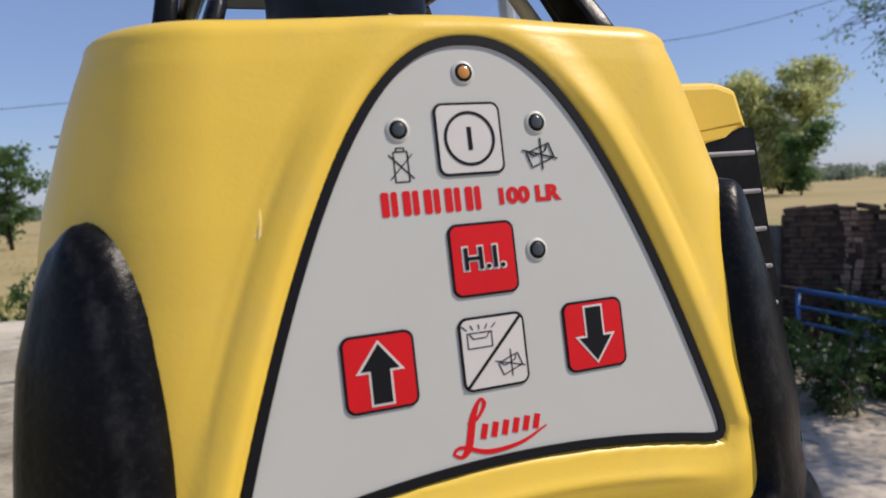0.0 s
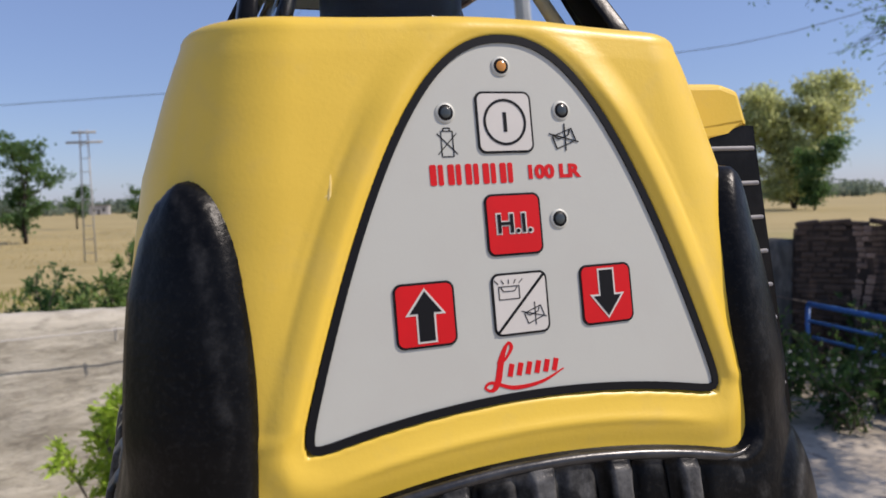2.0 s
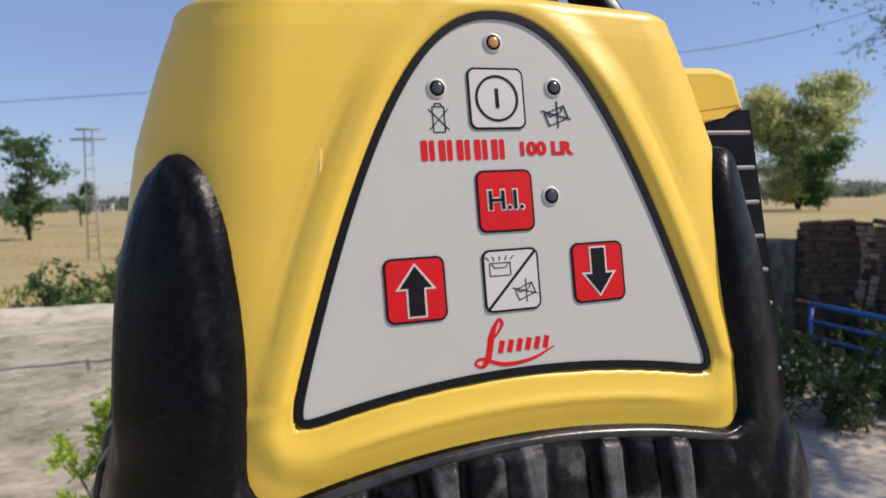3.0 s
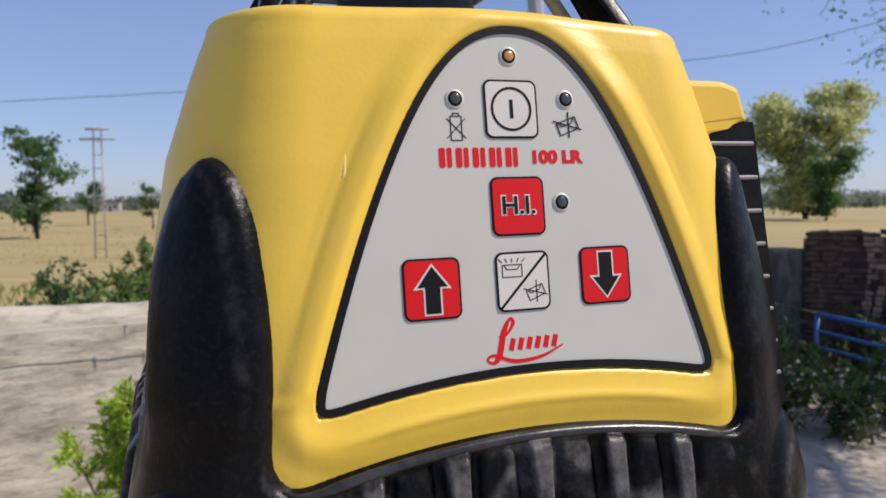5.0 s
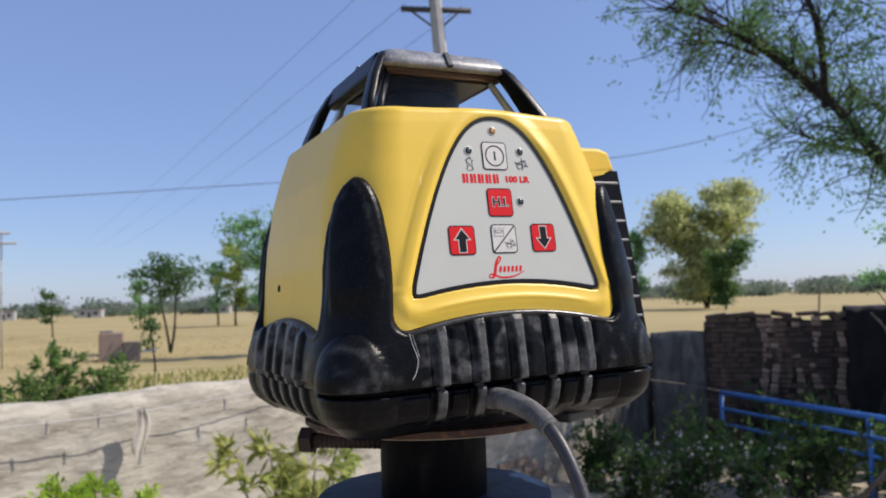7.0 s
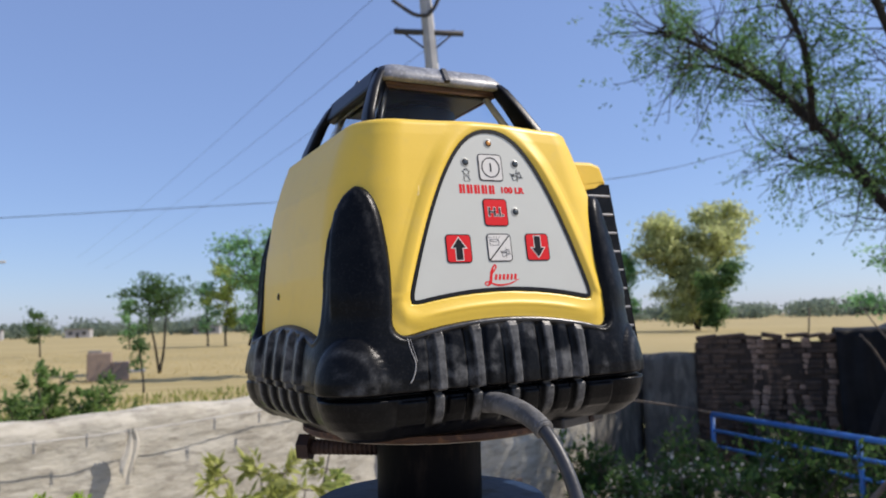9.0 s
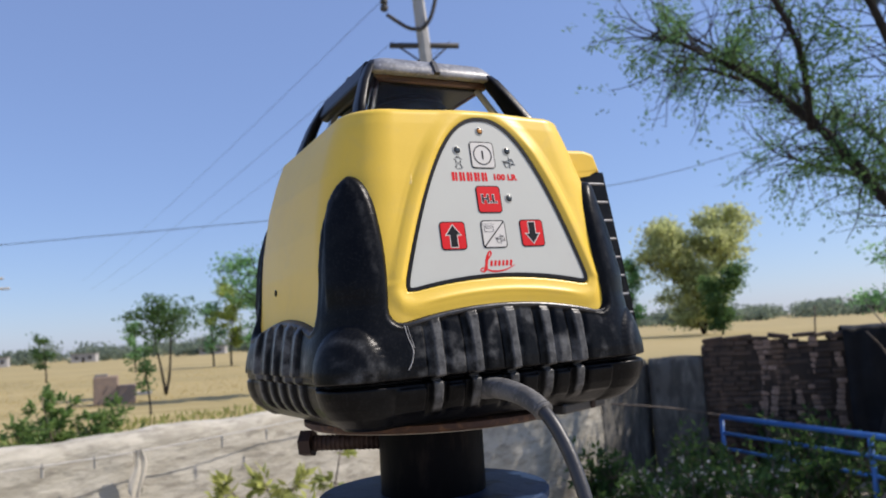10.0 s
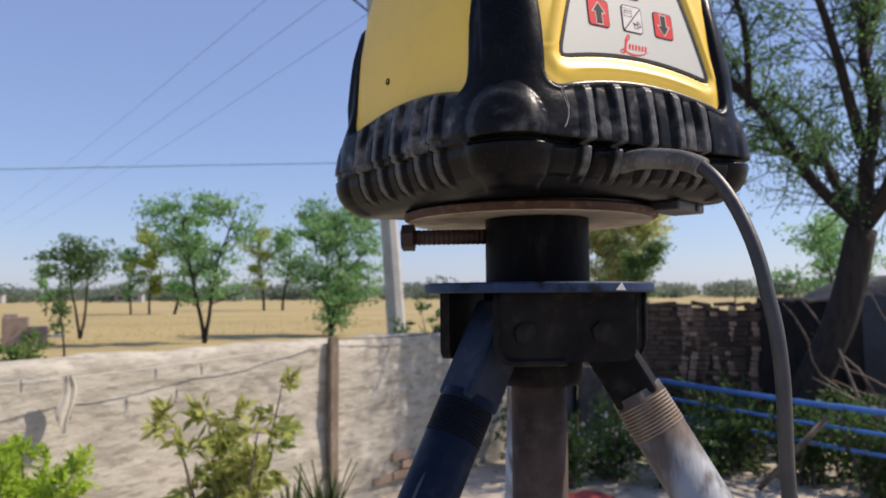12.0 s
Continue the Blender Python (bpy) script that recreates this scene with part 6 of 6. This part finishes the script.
# ---- blue railing, plank and gate post ----
RAIL = thing("railing", "bright blue painted pipe railing along the garden", "railing")
ra, rb = Vector((3.06, 7.25, 0)), Vector((4.12, 3.55, 0))
for z, r in ((0.68, 0.024), (0.52, 0.016), (0.37, 0.016)):
    part("rail", tube_mesh("rail", [ra + Vector((0, 0, z)), ra.lerp(rb, 0.5) + Vector((0, 0, z - 0.006)), rb + Vector((0, 0, z + 0.03))], r, M_BLUERAIL, 12), RAIL)
for q in (0.0, 0.45, 0.80, 1.0):
    p = ra.lerp(rb, q)
    part("post", tube_mesh("post", [p + Vector((0, 0, -0.03)), p + Vector((0, 0, 0.68))], 0.022, M_BLUERAIL, 12), RAIL)
thing("cord", "tan cord tied from the wall to the railing", "cord", me=tube_mesh("cord", spline([(1.95, 7.22, 0.875), (2.3, 7.22, 0.835), (2.7, 7.23, 0.77), (3.06, 7.25, 0.69)], 8), 0.010, M_TWIG, 6))
thing("plank", "pale wooden stick leaning against the railing", "stick", me=tube_mesh("plank", [(3.18, 5.35, 0.01), (3.62, 5.10, 0.60)], 0.022, M_TWIG, 7))
GATE = thing("gate_post", "pinkish brown wooden post with a pale cap board", "post", m=pose(3.78, 4.42, 0, 0, 0, -8))
part("board", box_mesh("board", (0.22, 0.18, 0.66), M_HUT, 0.008, (0, 0, 0.33)), GATE, "weathered brown boards")
part("cap", box_mesh("cap", (0.26, 0.22, 0.035), M_CLOTH, 0.006, (0, 0, 0.6765)), GATE, "pale cap board")


# ---- yard clutter ----
def bucket():
    root = thing("bucket", "bright blue plastic bucket standing on the yard", "bucket", m=Matrix.Translation((0.72, 3.75, 0.004)))
    part("shell", lathe_mesh("shell", [(0.100, 0.0), (0.112, 0.006), (0.126, 0.30), (0.128, 0.335), (0.136, 0.337), (0.137, 0.352), (0.130, 0.355), (0.124, 0.346), (0.118, 0.30), (0.104, 0.014), (0.02, 0.010)], M_BLUEPAIL, 40), root, "blue plastic shell")
    for k in range(2):
        part("lug", box_mesh("lug", (0.045, 0.035, 0.030), M_BLUEPAIL, 0.006, ((0.150 if k else -0.150), 0, 0.315)), root, "handle lug")
    part("handle", tube_mesh("handle", [(0.158 * math.cos(a), -0.02 - 0.12 * math.sin(a), 0.315 - 0.10 * math.sin(a)) for a in [math.pi * k / 14 for k in range(15)]], 0.0035, M_IRON, 6), root, "wire handle")


bucket()


def red_cloth():
    verts, faces = [], []
    nu, nv = 26, 12
    for j in range(nv + 1):
        for i in range(nu + 1):
            u, v = i / nu - 0.5, j / nv - 0.5
            edge = max(0.0, 1 - (2 * abs(u)) ** 3) * max(0.0, 1 - (2 * abs(v)) ** 3)
            z = 0.012 + edge * (0.035 + 0.03 * noise.noise((u * 7, v * 6, 1.0)))
            verts.append((u * 0.52 + 0.03 * noise.noise((u * 4, v * 9, 2)), v * 0.2 + 0.05 * noise.noise((u * 5, v * 3, 4)), z))
    for j in range(nv):
        for i in range(nu):
            a = j * (nu + 1) + i
            faces.append((a, a + 1, a + nu + 2, a + nu + 1))
    n = len(verts)
    verts += [(x, y, 0.004) for x, y, z in verts]
    faces += [tuple(n + k for k in reversed(f)) for f in faces]
    thing("cloth", "crumpled faded red cloth lying on the yard", "cloth", m=pose(1.72, 5.35, 0.0, 0, 0, -6), me=mesh_from("cloth", verts, faces, M_REDCLOTH, smooth=True))


red_cloth()


def branch_pile():
    rng = np.random.RandomState(31)
    tubes = []
    for _ in range(120):
        p = Vector((rng.uniform(4.6, 6.8), rng.uniform(5.3, 6.3), rng.uniform(0.0, 0.55)))
        d = Vector((rng.normal() * 1.0, rng.normal() * 0.35, rng.uniform(-0.05, 0.45)))
        pts, rr = grow(rng, p, d, rng.uniform(0.6, 1.7), rng.uniform(0.010, 0.028), 0.005, 7, 0.14)
        for q in pts:
            q.z = max(q.z, 0.03)
        tubes.append((pts, rr, 5))
    for a, b in (((4.26, 6.62, 1.45), (4.58, 6.62, 1.08)), ((4.20, 7.35, 1.72), (4.22, 7.35, 0.9))):
        pts, rr = grow(rng, a, Vector(b) - Vector(a), (Vector(b) - Vector(a)).length * 1.3, 0.008, 0.012, 7, 0.08)
        tubes.append((pts, rr, 6))
    thing("branch_pile", "tangled pile of dry cut branches under the tree", "branches", me=join_tubes("branch_pile", tubes, M_TWIG), kind="stuff")


branch_pile()


def covered_heap():
    verts, faces = [], []
    nu, nv = 48, 20
    for j in range(nv + 1):
        b = math.pi / 2 * j / nv
        for i in range(nu):
            a = 2 * math.pi * i / nu
            k = 1 + 0.05 * noise.noise((math.cos(a) * 2, math.sin(a) * 2, b * 2))
            sx = abs(math.cos(b)) ** 0.6
            verts.append((2.6 * sx * math.cos(a) * k, 1.0 * sx * math.sin(a) * k, 1.78 * math.sin(b) ** 0.8 * k - 0.03))
    for j in range(nv):
        for i in range(nu):
            faces.append((j * nu + i, j * nu + (i + 1) % nu, (j + 1) * nu + (i + 1) % nu, (j + 1) * nu + i))
    faces.append(tuple(reversed(range(nu))))
    thing("tarpaulin", "dark grey tarpaulin draped over something behind the tree", "tarpaulin", m=pose(7.15, 7.35, 0, 0, 0, -24), me=mesh_from("tarpaulin", verts, faces, M_TARP, smooth=True))


covered_heap()


def dark_sheet():
    """A black plastic sheet draped in folds over the end of the brick wall."""
    d = (DARK_B - DARK_A).normalized()
    nrm = Vector((d.y, -d.x, 0))
    nu, nv = 56, 30
    length, drop = (DARK_B - DARK_A).length - BRICK_END + 0.10, 1.06
    verts, faces = [], []
    for j in range(nv + 1):
        q = j / nv * 2.0 - 0.5
        for i in range(nu + 1):
            u = i / nu
            wave = 0.022 * math.sin(u * 31 + 1.5 * noise.noise((u * 4, q * 2, 1))) + 0.03 * noise.noise((u * 5, q * 3, 2))
            hem = 0.10 * noise.noise((u * 3, 0.0, 7.0))
            if q < 0:
                out, z = -0.31, 1.475 + q * 0.9
            elif q < 0.36:
                out, z = -0.31 + q / 0.36 * 0.36, 1.475 + 0.03 * math.sin(q / 0.36 * math.pi)
            else:
                k = (q - 0.36) / 1.14
                out, z = 0.05 + 0.06 * k + wave * (0.3 + 0.7 * k), 1.475 - k * (drop + hem)
            p = DARK_A + d * (BRICK_END + u * length) + nrm * out
            verts.append((p.x, p.y, z + 0.012 * noise.noise((u * 6, q * 4, 3))))
    w = nu + 1
    for j in range(nv):
        for i in range(nu):
            faces.append((j * w + i, j * w + i + 1, (j + 1) * w + i + 1, (j + 1) * w + i))
    n = len(verts)
    verts += [(x - nrm.x * 0.004, y - nrm.y * 0.004, z - 0.003) for x, y, z in verts]
    faces += [tuple(n + k for k in reversed(f)) for f in faces]
    thing("plastic_sheet", "black plastic sheet draped in folds over the brick wall", "sheet", me=mesh_from("plastic_sheet", verts, faces, M_SHEET, smooth=True))


dark_sheet()


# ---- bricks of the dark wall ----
# paler brick colour standing in for upright streaks of sun
M_PALEBRICK = material("sun_streak_brick", (0.44, 0.30, 0.22), 0.95, color2=(0.23, 0.15, 0.105), scale=9, amount=0.8, bump=0.008, bump_scale=40, random=0.3)


def bricks():
    """Small old bricks with raked joints; pale bricks paint streaks of sunlight down the face."""
    rng = np.random.RandomState(12)
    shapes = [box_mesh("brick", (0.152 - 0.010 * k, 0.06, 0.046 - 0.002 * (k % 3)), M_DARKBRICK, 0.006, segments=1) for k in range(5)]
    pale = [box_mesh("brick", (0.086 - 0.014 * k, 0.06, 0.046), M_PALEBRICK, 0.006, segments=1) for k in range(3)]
    d = (DARK_B - DARK_A).normalized()
    nrm = Vector((d.y, -d.x, 0))
    turn = Matrix.Rotation(math.atan2(d.y, d.x), 4, "Z")
    count = 0
    for row in range(27):
        z = 0.035 + 0.0520 * row
        s = 0.05 + rng.uniform(0, 0.09)
        while s < BRICK_END and count < 298:
            sunlit = False
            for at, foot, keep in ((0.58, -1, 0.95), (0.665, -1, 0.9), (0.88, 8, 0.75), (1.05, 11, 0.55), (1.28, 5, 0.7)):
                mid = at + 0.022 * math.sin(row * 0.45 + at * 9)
                if not sunlit and row > foot and abs(s - mid) < 0.075 and rng.rand() < keep:
                    s, sunlit = mid, True
            if rng.rand() > 0.05:
                p = DARK_A + d * s + nrm * (-0.012 + rng.uniform(-0.012, 0.014))
                part("brick", pale[rng.randint(3)] if sunlit else shapes[rng.randint(5)], wall_north, "", Matrix.Translation((p.x, p.y, z + rng.normal() * 0.003)) @ turn @ Matrix.Rotation(rng.normal() * 0.03, 4, "Y") @ Matrix.Rotation(rng.normal() * 0.05, 4, "Z"))
                count += 1
            s += 0.085 if sunlit else rng.uniform(0.125, 0.165)
    # loose rounded coping stones
    s = 0.12
    while s < BRICK_END:
        p = DARK_A + d * s - nrm * 0.12
        part("coping_stone", box_mesh("coping_stone", (rng.uniform(0.16, 0.30), 0.28, rng.uniform(0.03, 0.06)), M_DARKBRICK, 0.014, segments=3), wall_north, "", Matrix.Translation((p.x, p.y, 1.43 + rng.uniform(-0.01, 0.01))) @ turn @ Matrix.Rotation(rng.normal() * 0.12, 4, "Y"))
        s += rng.uniform(0.15, 0.26)


bricks()


def bared_bricks():
    """A patch at the foot of the plastered wall where the plaster has fallen off."""
    rng = np.random.RandomState(14)
    shape = box_mesh("brick", (0.215, 0.03, 0.062), M_REDBRICK, 0.005, segments=1)
    turn = Matrix.Rotation(math.atan2(WALL_DIR.y, WALL_DIR.x), 4, "Z")
    for row in range(6):
        for k in range(6):
            s = 6.62 + 0.228 * k + (0.11 if row % 2 else 0)
            if rng.rand() < 0.5 - 0.10 * row:
                q = on_wall(s, 0.05 + 0.074 * row, 0.004 + rng.uniform(0, 0.012))
                part("brick", shape, wall_west, "", Matrix.Translation(q) @ turn)


M_REDBRICK = material("weathered_red_brick", (0.30, 0.21, 0.145), 0.95, color2=(0.36, 0.27, 0.2), scale=12, amount=0.8, bump=0.004, bump_scale=60, random=0.25)
bared_bricks()
